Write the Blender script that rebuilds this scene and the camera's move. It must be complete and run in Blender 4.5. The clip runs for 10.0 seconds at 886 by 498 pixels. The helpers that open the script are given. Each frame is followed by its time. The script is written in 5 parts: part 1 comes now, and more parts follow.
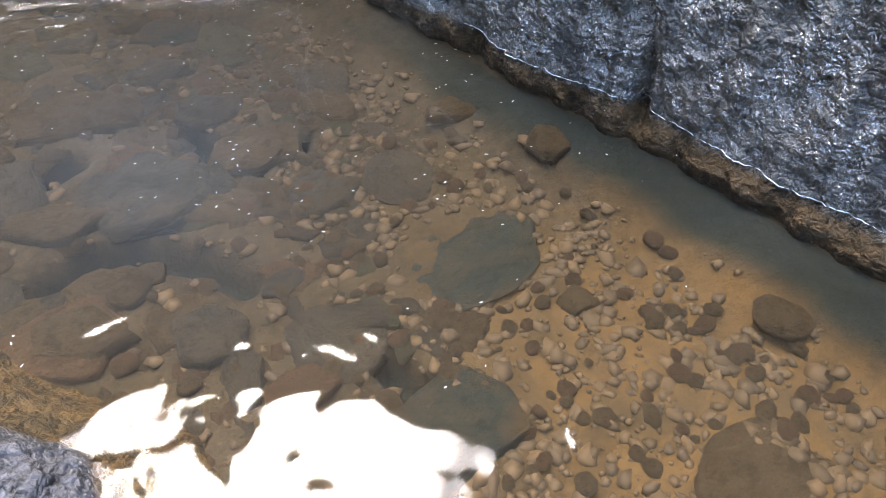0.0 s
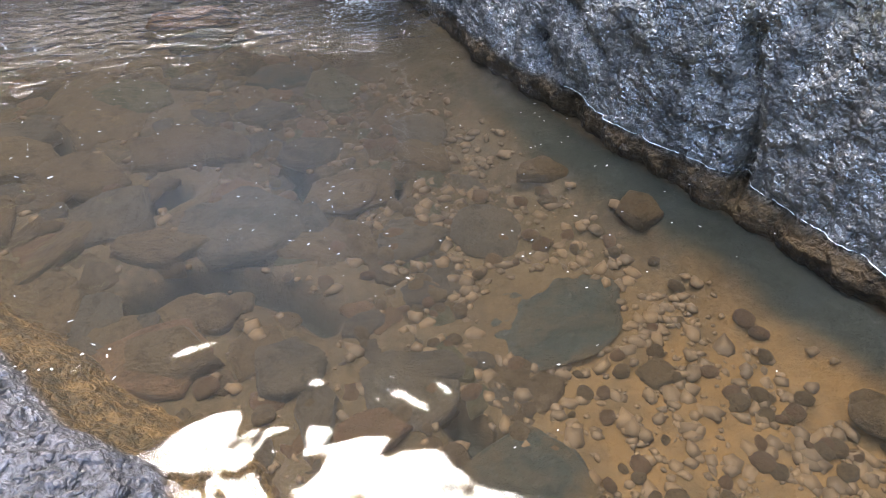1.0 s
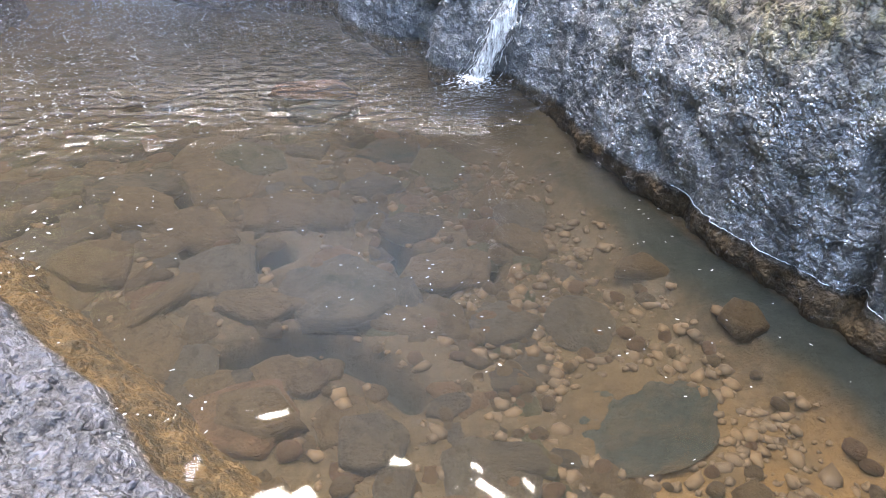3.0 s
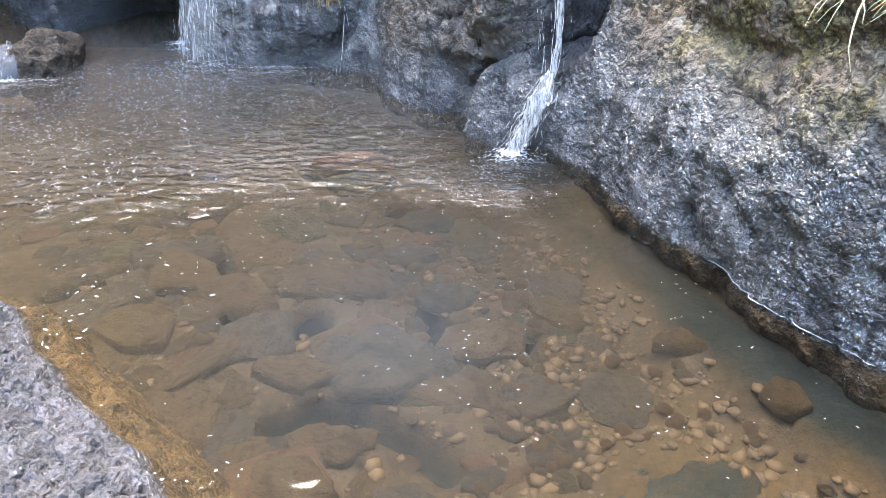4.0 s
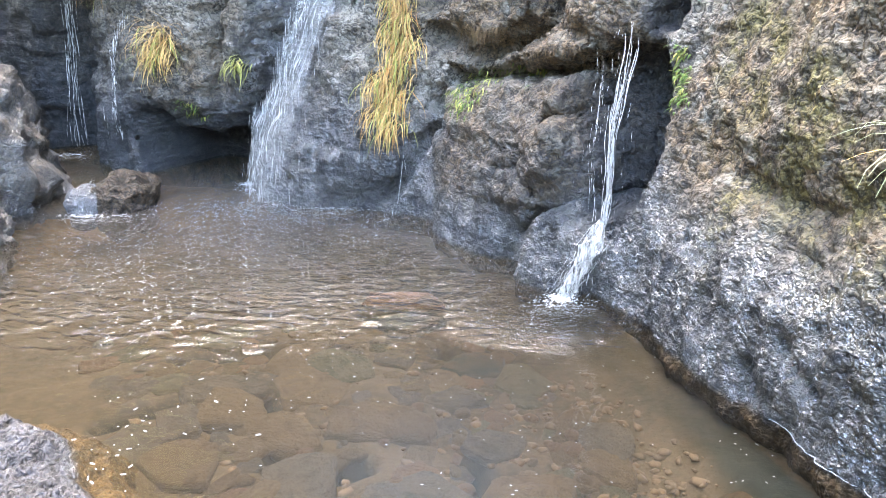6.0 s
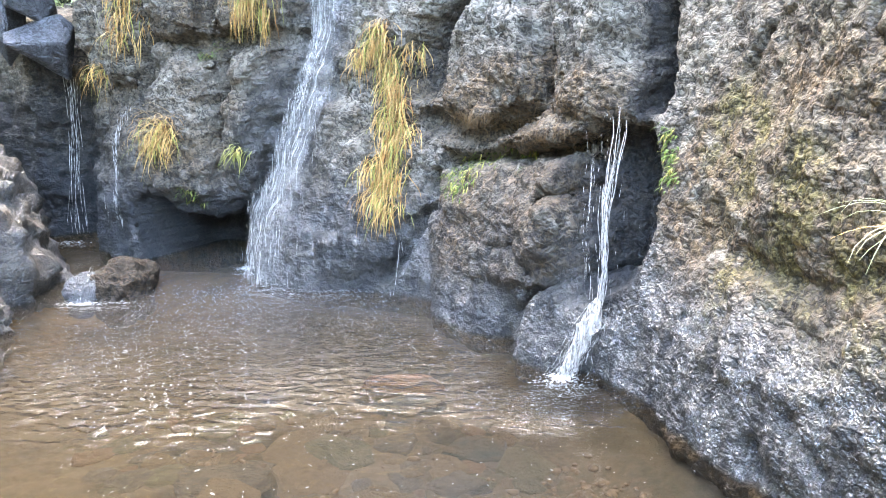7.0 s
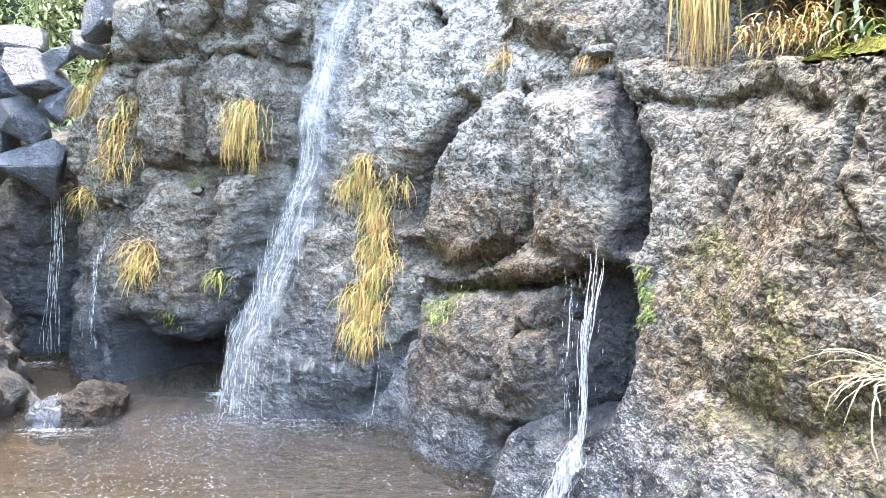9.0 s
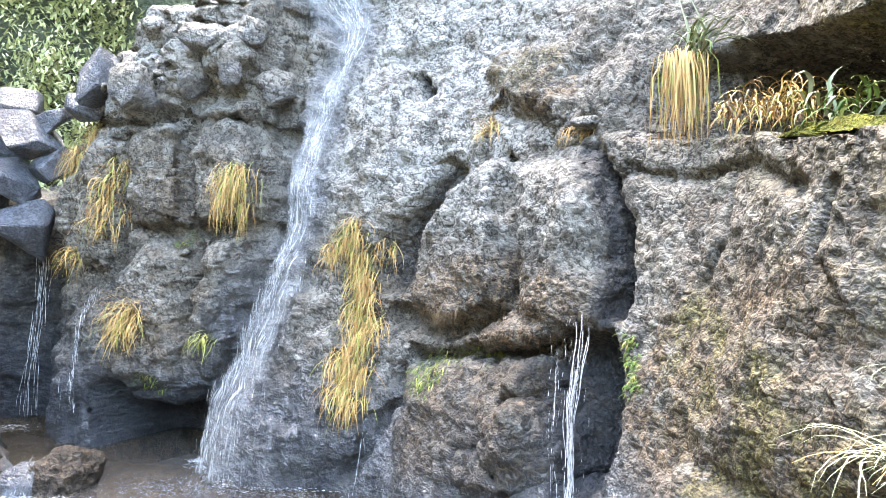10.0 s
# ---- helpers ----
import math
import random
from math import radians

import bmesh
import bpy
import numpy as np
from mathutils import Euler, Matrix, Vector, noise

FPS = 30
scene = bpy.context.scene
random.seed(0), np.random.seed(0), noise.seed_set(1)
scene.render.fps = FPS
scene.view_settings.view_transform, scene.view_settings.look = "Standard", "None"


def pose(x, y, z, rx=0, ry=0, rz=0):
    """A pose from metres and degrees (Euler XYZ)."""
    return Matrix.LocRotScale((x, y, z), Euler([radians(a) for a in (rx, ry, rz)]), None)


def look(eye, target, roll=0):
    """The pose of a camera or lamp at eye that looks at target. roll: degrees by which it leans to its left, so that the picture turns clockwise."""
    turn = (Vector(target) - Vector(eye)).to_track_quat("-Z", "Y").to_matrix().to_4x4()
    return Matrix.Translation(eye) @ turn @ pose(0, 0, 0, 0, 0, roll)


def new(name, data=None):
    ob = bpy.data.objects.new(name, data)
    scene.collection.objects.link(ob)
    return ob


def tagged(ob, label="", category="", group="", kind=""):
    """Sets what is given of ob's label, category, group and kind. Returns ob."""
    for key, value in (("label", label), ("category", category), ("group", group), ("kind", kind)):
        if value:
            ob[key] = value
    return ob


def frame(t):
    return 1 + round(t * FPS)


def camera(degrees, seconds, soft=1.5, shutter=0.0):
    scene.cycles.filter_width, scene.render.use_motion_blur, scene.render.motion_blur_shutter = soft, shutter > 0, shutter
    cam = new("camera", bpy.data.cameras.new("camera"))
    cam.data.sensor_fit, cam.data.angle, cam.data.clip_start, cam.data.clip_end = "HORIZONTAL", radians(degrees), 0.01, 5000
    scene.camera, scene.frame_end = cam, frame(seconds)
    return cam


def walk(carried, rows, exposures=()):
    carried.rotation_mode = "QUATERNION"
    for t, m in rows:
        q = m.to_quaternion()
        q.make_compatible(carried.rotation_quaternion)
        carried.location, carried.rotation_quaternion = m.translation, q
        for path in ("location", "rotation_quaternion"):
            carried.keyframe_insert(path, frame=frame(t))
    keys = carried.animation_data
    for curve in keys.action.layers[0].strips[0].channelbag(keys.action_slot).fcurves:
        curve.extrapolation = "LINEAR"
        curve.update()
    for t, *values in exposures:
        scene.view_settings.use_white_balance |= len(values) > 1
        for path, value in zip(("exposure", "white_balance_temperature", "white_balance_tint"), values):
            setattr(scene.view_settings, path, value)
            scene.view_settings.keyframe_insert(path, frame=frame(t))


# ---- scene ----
cam = camera(63.7, 10.0, soft=1.0)
PATH = [
    (0, (0.262, 0.137, 1.555), (0.674, 1.418, 0.075), 1.0),
    (0.5, (0.26, 0.122, 1.564), (0.556, 1.485, 0.13), -0.4),
    (1, (0.249, 0.134, 1.564), (0.467, 1.568, 0.187), -0.2),
    (1.5, (0.231, 0.145, 1.568), (0.401, 1.616, 0.223), 0.8),
    (2, (0.216, 0.15, 1.576), (0.341, 1.635, 0.242), 1.3),
    (2.5, (0.204, 0.158, 1.58), (0.274, 1.68, 0.285), 1.0),
    (2.7, (0.198, 0.159, 1.582), (0.24, 1.708, 0.317), 0.4),
    (3.8, (0.16, 0.141, 1.614), (0.106, 1.813, 0.518), 0.4),
    (4, (0.16, 0.139, 1.617), (0.086, 1.831, 0.554), -0.3),
    (4.5, (0.158, 0.137, 1.628), (0.078, 1.873, 0.639), 1.0),
    (5, (0.155, 0.14, 1.64), (0.011, 1.905, 0.71), 0.6),
    (5.5, (0.154, 0.139, 1.653), (-0.033, 1.949, 0.824), -0.5),
    (6, (0.154, 0.14, 1.662), (-0.066, 1.991, 0.937), -0.4),
    (6.2, (0.156, 0.138, 1.664), (-0.069, 2.008, 0.99), -0.8),
    (7.5, (0.158, 0.123, 1.711), (-0.058, 2.061, 1.266), -1.5),
    (8, (0.156, 0.124, 1.725), (-0.054, 2.081, 1.368), -0.9),
    (8.5, (0.16, 0.119, 1.745), (-0.052, 2.092, 1.494), -0.7),
    (9, (0.162, 0.122, 1.759), (-0.003, 2.106, 1.568), -0.1),
    (9.5, (0.169, 0.126, 1.774), (0.015, 2.115, 1.631), 0.0),
    (10, (0.181, 0.12, 1.784), (0.044, 2.115, 1.766), 0.6),
]
walk(cam, [(t, look(eye, target, roll)) for t, eye, target, roll in PATH], [(0, 4.55, 6720, 10), (0.6, 4.46, 6720, 10), (1.0, 4.66, 6720, 10), (1.8, 4.93, 6720, 10), (2.5, 4.93, 6700, 10), (4, 5.06, 6900, 10), (5, 5.25, 7050, 10), (7.5, 5.52, 7400, 10), (9.5, 5.64, 7500, 10), (10, 5.45, 7500, 10)])

# ---- sky and sun ----
SUN_UP, SUN_ROUND = 66.0, -12.0
world = bpy.data.worlds.new("sky")
scene.world = world
world.use_nodes = True
wn = world.node_tree
sky = wn.nodes.new("ShaderNodeTexSky")
sky.sky_type, sky.sun_disc = "NISHITA", False
sky.sun_elevation, sky.sun_rotation = radians(SUN_UP), radians(SUN_ROUND)
sky.air_density, sky.dust_density, sky.ozone_density = 1.0, 2.0, 1.2
wn.links.new(sky.outputs[0], wn.nodes["Background"].inputs[0])
wn.nodes["Background"].inputs[1].default_value = 0.15
sun = new("sun", bpy.data.lights.new("sun", "SUN"))
sun.data.energy, sun.data.angle, sun.data.color = 0.3, radians(28), (1.0, 0.95, 0.88)
a, b = radians(SUN_UP), radians(SUN_ROUND)
sun.matrix_world = look((8 * math.sin(b) * math.cos(a), 8 * math.cos(b) * math.cos(a), 8 * math.sin(a)), (0, 0, 0))


# ---- materials ----
class Nodes:
    """A short way to write node materials."""

    def __init__(self, name):
        self.mat = bpy.data.materials.new(name)
        self.mat.use_nodes = True
        self.t = self.mat.node_tree
        self.bsdf = self.t.nodes["Principled BSDF"]
        self.out = self.t.nodes["Material Output"]
        self.where = self.t.nodes.new("ShaderNodeTexCoord").outputs["Object"]

    def put(self, socket, value):
        if isinstance(value, bpy.types.NodeSocket):
            self.t.links.new(value, socket)
        elif isinstance(value, (tuple, list)) and len(value) == 3 and socket.type == "RGBA":
            socket.default_value = (*value, 1)
        else:
            socket.default_value = value

    def node(self, kind, **inputs):
        n = self.t.nodes.new(kind)
        for k, v in inputs.items():
            self.put(n.inputs[k.replace("_", " ")], v)
        return n

    def noise(self, scale, detail=4.0, rough=0.55, warp=0.0, where=None):
        n = self.node("ShaderNodeTexNoise", Vector=where or self.where, Scale=scale, Detail=detail, Roughness=rough, Distortion=warp)
        return n.outputs["Fac"]

    def cells(self, scale, feature="F1", where=None):
        n = self.node("ShaderNodeTexVoronoi", Vector=where or self.where, Scale=scale)
        n.feature = feature
        return n.outputs["Distance"]

    def stretch(self, x, y, z):
        n = self.node("ShaderNodeMapping", Vector=self.where)
        n.inputs["Scale"].default_value = (x, y, z)
        return n.outputs[0]

    def ramp(self, fac, lo, hi, a=0.0, b=1.0):
        n = self.t.nodes.new("ShaderNodeMapRange")
        n.interpolation_type = "SMOOTHSTEP"
        for k, v in (("Value", fac), ("From Min", lo), ("From Max", hi), ("To Min", a), ("To Max", b)):
            self.put(n.inputs[k], v)
        return n.outputs[0]

    def mix(self, fac, a, b):
        n = self.t.nodes.new("ShaderNodeMix")
        n.data_type = "RGBA"
        self.put(n.inputs[0], fac), self.put(n.inputs[6], a), self.put(n.inputs[7], b)
        return n.outputs[2]

    def math(self, op, a, b=0.0):
        n = self.t.nodes.new("ShaderNodeMath")
        n.operation = op
        self.put(n.inputs[0], a), self.put(n.inputs[1], b)
        return n.outputs[0]

    def attr(self, name):
        n = self.t.nodes.new("ShaderNodeAttribute")
        n.attribute_name = name
        return n.outputs["Fac"]

    def random(self):
        return self.t.nodes.new("ShaderNodeObjectInfo").outputs["Random"]

    def island(self):
        return self.t.nodes.new("ShaderNodeNewGeometry").outputs["Random Per Island"]

    def bump(self, height, dist, strength=1.0, normal=None):
        n = self.node("ShaderNodeBump", Height=height, Distance=dist, Strength=strength)
        if normal is not None:
            self.put(n.inputs["Normal"], normal)
        return n.outputs[0]

    def done(self, **inputs):
        for k, v in inputs.items():
            self.put(self.bsdf.inputs[k.replace("_", " ")], v)
        return self.mat


def rock_material(name, dark, mid, pale, moss=True, tone=1.0, warm=0.55, relief=1.0, sediment=((0.020, 0.014, 0.008), (0.072, 0.048, 0.025))):
    """Wet volcanic rock: a crumpled skin with shade painted into its folds and highlights on its ridges, films of
    water, moss where the masks put it.
    """
    m = Nodes(name)

    def dim(c):
        return tuple(k * tone for k in c)

    def folds(scale, detail, where=None):
        return m.math("MULTIPLY", m.math("ABSOLUTE", m.math("SUBTRACT", m.noise(scale, detail, 0.55, 0.35, where), 0.5)), 2.0)

    big, fine = m.noise(1.9, 6, 0.62, 0.5), m.noise(13, 6, 0.68, 0.6)
    pits, grit = m.noise(30, 7, 0.70, 0.4), m.noise(120, 4, 0.7, 0.3)
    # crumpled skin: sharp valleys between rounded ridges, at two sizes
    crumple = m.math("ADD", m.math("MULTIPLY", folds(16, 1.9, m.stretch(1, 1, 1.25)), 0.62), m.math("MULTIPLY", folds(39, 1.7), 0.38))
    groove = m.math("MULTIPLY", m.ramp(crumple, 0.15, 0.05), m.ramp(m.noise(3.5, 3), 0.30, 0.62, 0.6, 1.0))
    base = m.mix(m.ramp(big, 0.36, 0.62), dark, mid)
    base = m.mix(m.ramp(fine, 0.46, 0.70, 0, 0.55), base, pale)
    base = m.mix(m.ramp(m.noise(5.5, 5, 0.65, 0.8), 0.48, 0.36, 0, 0.4), base, tuple(c * 0.4 for c in dark))
    wet = m.attr("wet")
    if moss:
        base = m.mix(m.math("MULTIPLY", m.attr("pale"), m.ramp(fine, 0.25, 0.62, 0.4, 0.8)), base, dim((0.34, 0.318, 0.275)))
        rust = m.mix(m.ramp(m.noise(27, 5, 0.7), 0.35, 0.65), dim((0.030, 0.019, 0.011)), dim((0.18, 0.122, 0.068)))
        green = m.mix(m.ramp(m.noise(38, 5, 0.7), 0.35, 0.7), dim((0.045, 0.038, 0.016)), dim((0.19, 0.158, 0.066)))
        base = m.mix(m.ramp(m.noise(3.1, 6, 0.7, 0.4), 0.48, 0.62, 0, warm), base, dim((0.15, 0.115, 0.078)))
        base = m.mix(m.math("MULTIPLY", m.attr("brown"), m.ramp(m.noise(8, 6, 0.7), 0.38, 0.54)), base, rust)
        base = m.mix(m.math("MULTIPLY", m.attr("moss"), m.ramp(m.noise(6, 6, 0.7), 0.40, 0.54)), base, green)
        streak = m.noise(4, 5, 0.6, 0.2, m.stretch(2.6, 2.6, 0.3))
        base = m.mix(m.ramp(streak, 0.53, 0.66, 0, 0.6), base, dim((0.030, 0.024, 0.018)))
    # relief shading put into the colour: pits and valleys dark, ridges pale
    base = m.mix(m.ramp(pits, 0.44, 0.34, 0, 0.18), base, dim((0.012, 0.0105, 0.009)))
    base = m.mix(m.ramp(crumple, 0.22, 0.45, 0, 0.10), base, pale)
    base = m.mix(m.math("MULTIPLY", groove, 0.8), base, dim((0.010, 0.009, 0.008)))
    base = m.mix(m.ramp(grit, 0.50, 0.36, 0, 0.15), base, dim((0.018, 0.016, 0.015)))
    # blackened by the mask of painted shade and wet rock
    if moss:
        base = m.mix(m.math("MULTIPLY", m.attr("shade_and_wet"), m.ramp(fine, 0.75, 0.3, 0.6, 0.95)), base, (0.010, 0.010, 0.011))
    base = m.mix(m.math("MULTIPLY", wet, 0.70), base, dim((0.018, 0.021, 0.025)))
    film = m.math("MULTIPLY", wet, m.ramp(m.noise(4.5, 5, 0.65), 0.38, 0.56, 0.3, 1.0))
    if moss:
        base = m.mix(m.attr("silted"), base, m.mix(m.ramp(fine, 0.35, 0.65), *sediment))
        film = m.math("MULTIPLY", film, m.ramp(m.math("MAXIMUM", m.math("MULTIPLY", m.attr("shade_and_wet"), 0.9), m.math("MULTIPLY", m.attr("brown"), 0.9)), 0.0, 1.0, 1.0, 0.0))
        film = m.math("MULTIPLY", film, m.ramp(m.attr("silted"), 0, 1, 1, 0))
    if moss:  # dull streaks where nothing runs
        film = m.math("MULTIPLY", film, m.ramp(streak, 0.60, 0.47, 0.2, 1.0))
    rough = m.mix(film, m.ramp(grit, 0.3, 0.7, 0.55, 0.8), (0.5, 0.5, 0.5))
    n3 = m.bump(grit, 0.002 * relief, 0.7, m.bump(pits, 0.004 * relief, 1.0, m.bump(crumple, 0.030 * relief)))
    sheet = m.bump(m.math("ADD", m.math("MULTIPLY", crumple, 0.75), m.math("MULTIPLY", folds(44, 1.5, m.stretch(1.2, 1.2, 0.8)), 0.5)), 0.058)
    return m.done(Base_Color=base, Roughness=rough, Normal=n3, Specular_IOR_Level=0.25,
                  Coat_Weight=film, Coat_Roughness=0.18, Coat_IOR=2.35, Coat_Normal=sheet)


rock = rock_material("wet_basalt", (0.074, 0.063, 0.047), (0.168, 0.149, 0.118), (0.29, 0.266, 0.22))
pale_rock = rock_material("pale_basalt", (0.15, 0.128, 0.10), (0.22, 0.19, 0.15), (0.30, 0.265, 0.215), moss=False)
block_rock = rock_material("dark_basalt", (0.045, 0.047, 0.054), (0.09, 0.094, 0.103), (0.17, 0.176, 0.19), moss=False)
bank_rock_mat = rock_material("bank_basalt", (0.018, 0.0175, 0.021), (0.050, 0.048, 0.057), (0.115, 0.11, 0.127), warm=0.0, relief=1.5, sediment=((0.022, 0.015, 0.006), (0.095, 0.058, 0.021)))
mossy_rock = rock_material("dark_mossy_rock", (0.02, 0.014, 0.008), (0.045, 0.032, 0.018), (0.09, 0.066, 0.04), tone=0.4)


def silt_material():
    m = Nodes("pool_silt")
    a = m.noise(1.6, 5, 0.6, 0.3)
    col = m.mix(m.ramp(a, 0.3, 0.7), (0.022, 0.0155, 0.008), (0.049, 0.036, 0.0195))
    col = m.mix(m.ramp(m.noise(26, 6, 0.7), 0.4, 0.7, 0, 0.7), col, (0.062, 0.0445, 0.0245))
    col = m.mix(m.ramp(m.cells(55), 0.0, 0.5, 0.4, 0.0), col, (0.02, 0.0135, 0.009))
    col = m.mix(m.math("MULTIPLY", m.attr("ochre"), m.ramp(m.noise(7, 4), 0.3, 0.6, 0.2, 0.75)), col, (0.118, 0.066, 0.021))
    # shade in the hollows and along the wall, painted dark on the silt
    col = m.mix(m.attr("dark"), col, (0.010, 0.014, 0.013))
    col = m.mix(m.attr("bank"), col, m.mix(m.ramp(m.noise(3, 6, 0.7), 0.35, 0.65), (0.022, 0.024, 0.013), (0.075, 0.064, 0.045)))
    return m.done(Base_Color=col, Roughness=0.85, Normal=m.bump(m.noise(45, 6, 0.7), 0.012), Specular_IOR_Level=0.2)


silt = silt_material()


def stone_material(name, a, b, silted, drift=None):
    m = Nodes(name)
    col = m.mix(m.random(), a, b)
    shift = m.node("ShaderNodeVectorMath", Vector=m.where)
    m.put(shift.inputs[1], m.t.nodes.new("ShaderNodeObjectInfo").outputs["Location"])
    shift.operation = "ADD"
    here = shift.outputs[0]
    col = m.mix(m.ramp(m.noise(1.3, 5, 0.65, 0.6, here), 0.38, 0.62), col, silted)
    col = m.mix(m.ramp(m.noise(2.6, 6, 0.7, 0.5, here), 0.50, 0.36, 0, 0.5), col, tuple(0.45 * k for k in a))
    col = m.mix(m.ramp(m.noise(9, 5, 0.7, 0.2, here), 0.52, 0.70, 0, 0.45), col, tuple(1.35 * k for k in silted))
    col = m.mix(m.ramp(m.noise(24, 4, 0.7, 0.0, here), 0.48, 0.34, 0, 0.4), col, (0.024, 0.017, 0.010))
    if drift:  # silt drifted over the rim
        far = m.node("ShaderNodeVectorMath", Vector=m.where)
        far.operation = "LENGTH"
        spread_in = m.math("ADD", far.outputs["Value"], m.math("MULTIPLY", m.noise(3.5, 5, 0.65), 0.5))
        col = m.mix(m.ramp(spread_in, 1.15, 1.45), col, drift)
    return m.done(Base_Color=col, Roughness=0.8, Normal=m.bump(m.noise(7, 6, 0.7), 0.06), Specular_IOR_Level=0.2)


tan_stone = stone_material("silted_stone", (0.056, 0.037, 0.018), (0.098, 0.068, 0.034), (0.078, 0.055, 0.029))
grey_stone = stone_material("grey_stone", (0.041, 0.037, 0.029), (0.064, 0.055, 0.041), (0.068, 0.054, 0.036))
dark_stone = stone_material("dark_stone", (0.021, 0.029, 0.028), (0.027, 0.034, 0.031), (0.040, 0.038, 0.028), (0.062, 0.044, 0.023))
olive_stone = stone_material("olive_stone", (0.040, 0.042, 0.022), (0.060, 0.058, 0.030), (0.070, 0.060, 0.033))
orange_stone = stone_material("orange_stone", (0.16, 0.07, 0.03), (0.15, 0.07, 0.03), (0.10, 0.06, 0.03))
red_stone = stone_material("reddish_stone", (0.100, 0.057, 0.031), (0.082, 0.050, 0.028), (0.092, 0.058, 0.030))


def water_material():
    m = Nodes("pool_water")
    t = m.t
    t.nodes.remove(m.bsdf)
    clear = m.node("ShaderNodeBsdfTransparent", Color=(0.84, 0.81, 0.735))
    # the grey part of the murk is painted sky reflection
    murk = m.node("ShaderNodeBsdfDiffuse", Color=m.mix(m.attr("grey"), m.mix(m.attr("air"), (0.053, 0.043, 0.030), (0.092, 0.086, 0.082)), (0.050, 0.055, 0.058)))
    body = m.node("ShaderNodeMixShader", Fac=m.math("MULTIPLY", m.attr("murk"), m.ramp(m.noise(0.9, 3), 0.3, 0.7, 0.75, 1.15)))
    m.put(body.inputs[1], clear.outputs[0]), m.put(body.inputs[2], murk.outputs[0])
    rip = m.attr("ripple")
    waves = m.noise(15, 1.4, 0.5, 0.5, m.stretch(0.55, 1.15, 1))
    small = m.noise(30, 2, 0.5, 0.4, m.stretch(0.42, 1.5, 1))
    calm = m.noise(3.2, 2, 0.5, 0.5)
    h = m.math("ADD", m.math("MULTIPLY", m.math("ADD", m.math("MULTIPLY", waves, 1.5), m.math("MULTIPLY", small, m.math("MULTIPLY", rip, 0.8))), rip), m.math("MULTIPLY", calm, 0.06))
    nrm = m.bump(h, 0.3)
    gloss = m.node("ShaderNodeBsdfGlossy", Roughness=0.02, Normal=nrm)
    fres = m.node("ShaderNodeFresnel", IOR=1.33, Normal=nrm)
    top = m.node("ShaderNodeMixShader", Fac=fres.outputs[0])
    m.put(top.inputs[1], body.outputs[0]), m.put(top.inputs[2], gloss.outputs[0])
    m.put(m.out.inputs[0], top.outputs[0])
    return m.mat


water = water_material()


def fall_material(name, cover):
    m = Nodes(name)
    t = m.t
    t.nodes.remove(m.bsdf)
    white = m.node("ShaderNodeBsdfPrincipled", Base_Color=(0.50, 0.485, 0.455), Roughness=0.3)
    clear = m.node("ShaderNodeBsdfTransparent")
    s = m.noise(34, 5, 0.7, 0.3, m.stretch(2.4, 2.4, 0.35))
    mix = m.node("ShaderNodeMixShader", Fac=m.ramp(s, 0.62 - cover * 0.4, 0.78 - cover * 0.3, 0.0, 0.95))
    m.put(mix.inputs[1], clear.outputs[0]), m.put(mix.inputs[2], white.outputs[0])
    m.put(m.out.inputs[0], mix.outputs[0])
    return m.mat


def veil_material():
    m = Nodes("water_veil")
    m.t.nodes.remove(m.bsdf)
    place = m.node("ShaderNodeCombineXYZ", X=m.math("MULTIPLY", m.attr("across"), 55.0), Y=m.math("MULTIPLY", m.attr("down"), 3.2))
    s = m.noise(1.0, 5, 0.7, 0.5, place.outputs[0])
    white = m.node("ShaderNodeBsdfPrincipled", Base_Color=(0.50, 0.485, 0.455), Roughness=0.3)
    clear = m.node("ShaderNodeBsdfTransparent")
    mix = m.node("ShaderNodeMixShader", Fac=m.math("MULTIPLY", m.attr("edge"), m.ramp(s, 0.40, 0.72, 0.05, 0.72)))
    m.put(mix.inputs[1], clear.outputs[0]), m.put(mix.inputs[2], white.outputs[0])
    m.put(m.out.inputs[0], mix.outputs[0])
    return m.mat


veil_mat = veil_material()
fall_water = fall_material("falling_water", 0.45)
foam_mat = fall_material("foam", 0.62)
stream_mat = fall_material("white_stream", 0.78)


def plain(name, color, rough=0.6, **more):
    m = Nodes(name)
    v = m.mix(m.ramp(m.noise(40, 4), 0.3, 0.7), tuple(c * 0.8 for c in color), color)
    return m.done(Base_Color=v, Roughness=rough, **more)


def leaf_material(name, a, b, dry, gloss=0.25):
    m = Nodes(name)
    col = m.mix(m.island(), a, b)
    col = m.mix(m.ramp(m.noise(9, 3), 0.5, 0.72), col, dry)
    return m.done(Base_Color=col, Roughness=0.6, Specular_IOR_Level=gloss)


straw = leaf_material("dry_grass", (0.20, 0.098, 0.026), (0.52, 0.345, 0.125), (0.29, 0.13, 0.033))
lime = leaf_material("yellow_green_grass", (0.095, 0.11, 0.018), (0.34, 0.32, 0.085), (0.34, 0.25, 0.085))
pale_leaf = leaf_material("pale_green_leaf", (0.18, 0.21, 0.11), (0.27, 0.29, 0.18), (0.31, 0.28, 0.19))
green_leaf = leaf_material("green_leaf", (0.045, 0.08, 0.014), (0.09, 0.13, 0.026), (0.13, 0.13, 0.03))
# lighter than the near leaves: distance haze painted into the colour
far_leaf = leaf_material("far_foliage_hazed", (0.36, 0.37, 0.16), (0.48, 0.50, 0.25), (0.54, 0.50, 0.32), 0.03)
root_leaf = leaf_material("brown_roots", (0.06, 0.036, 0.018), (0.12, 0.075, 0.035), (0.09, 0.06, 0.02))
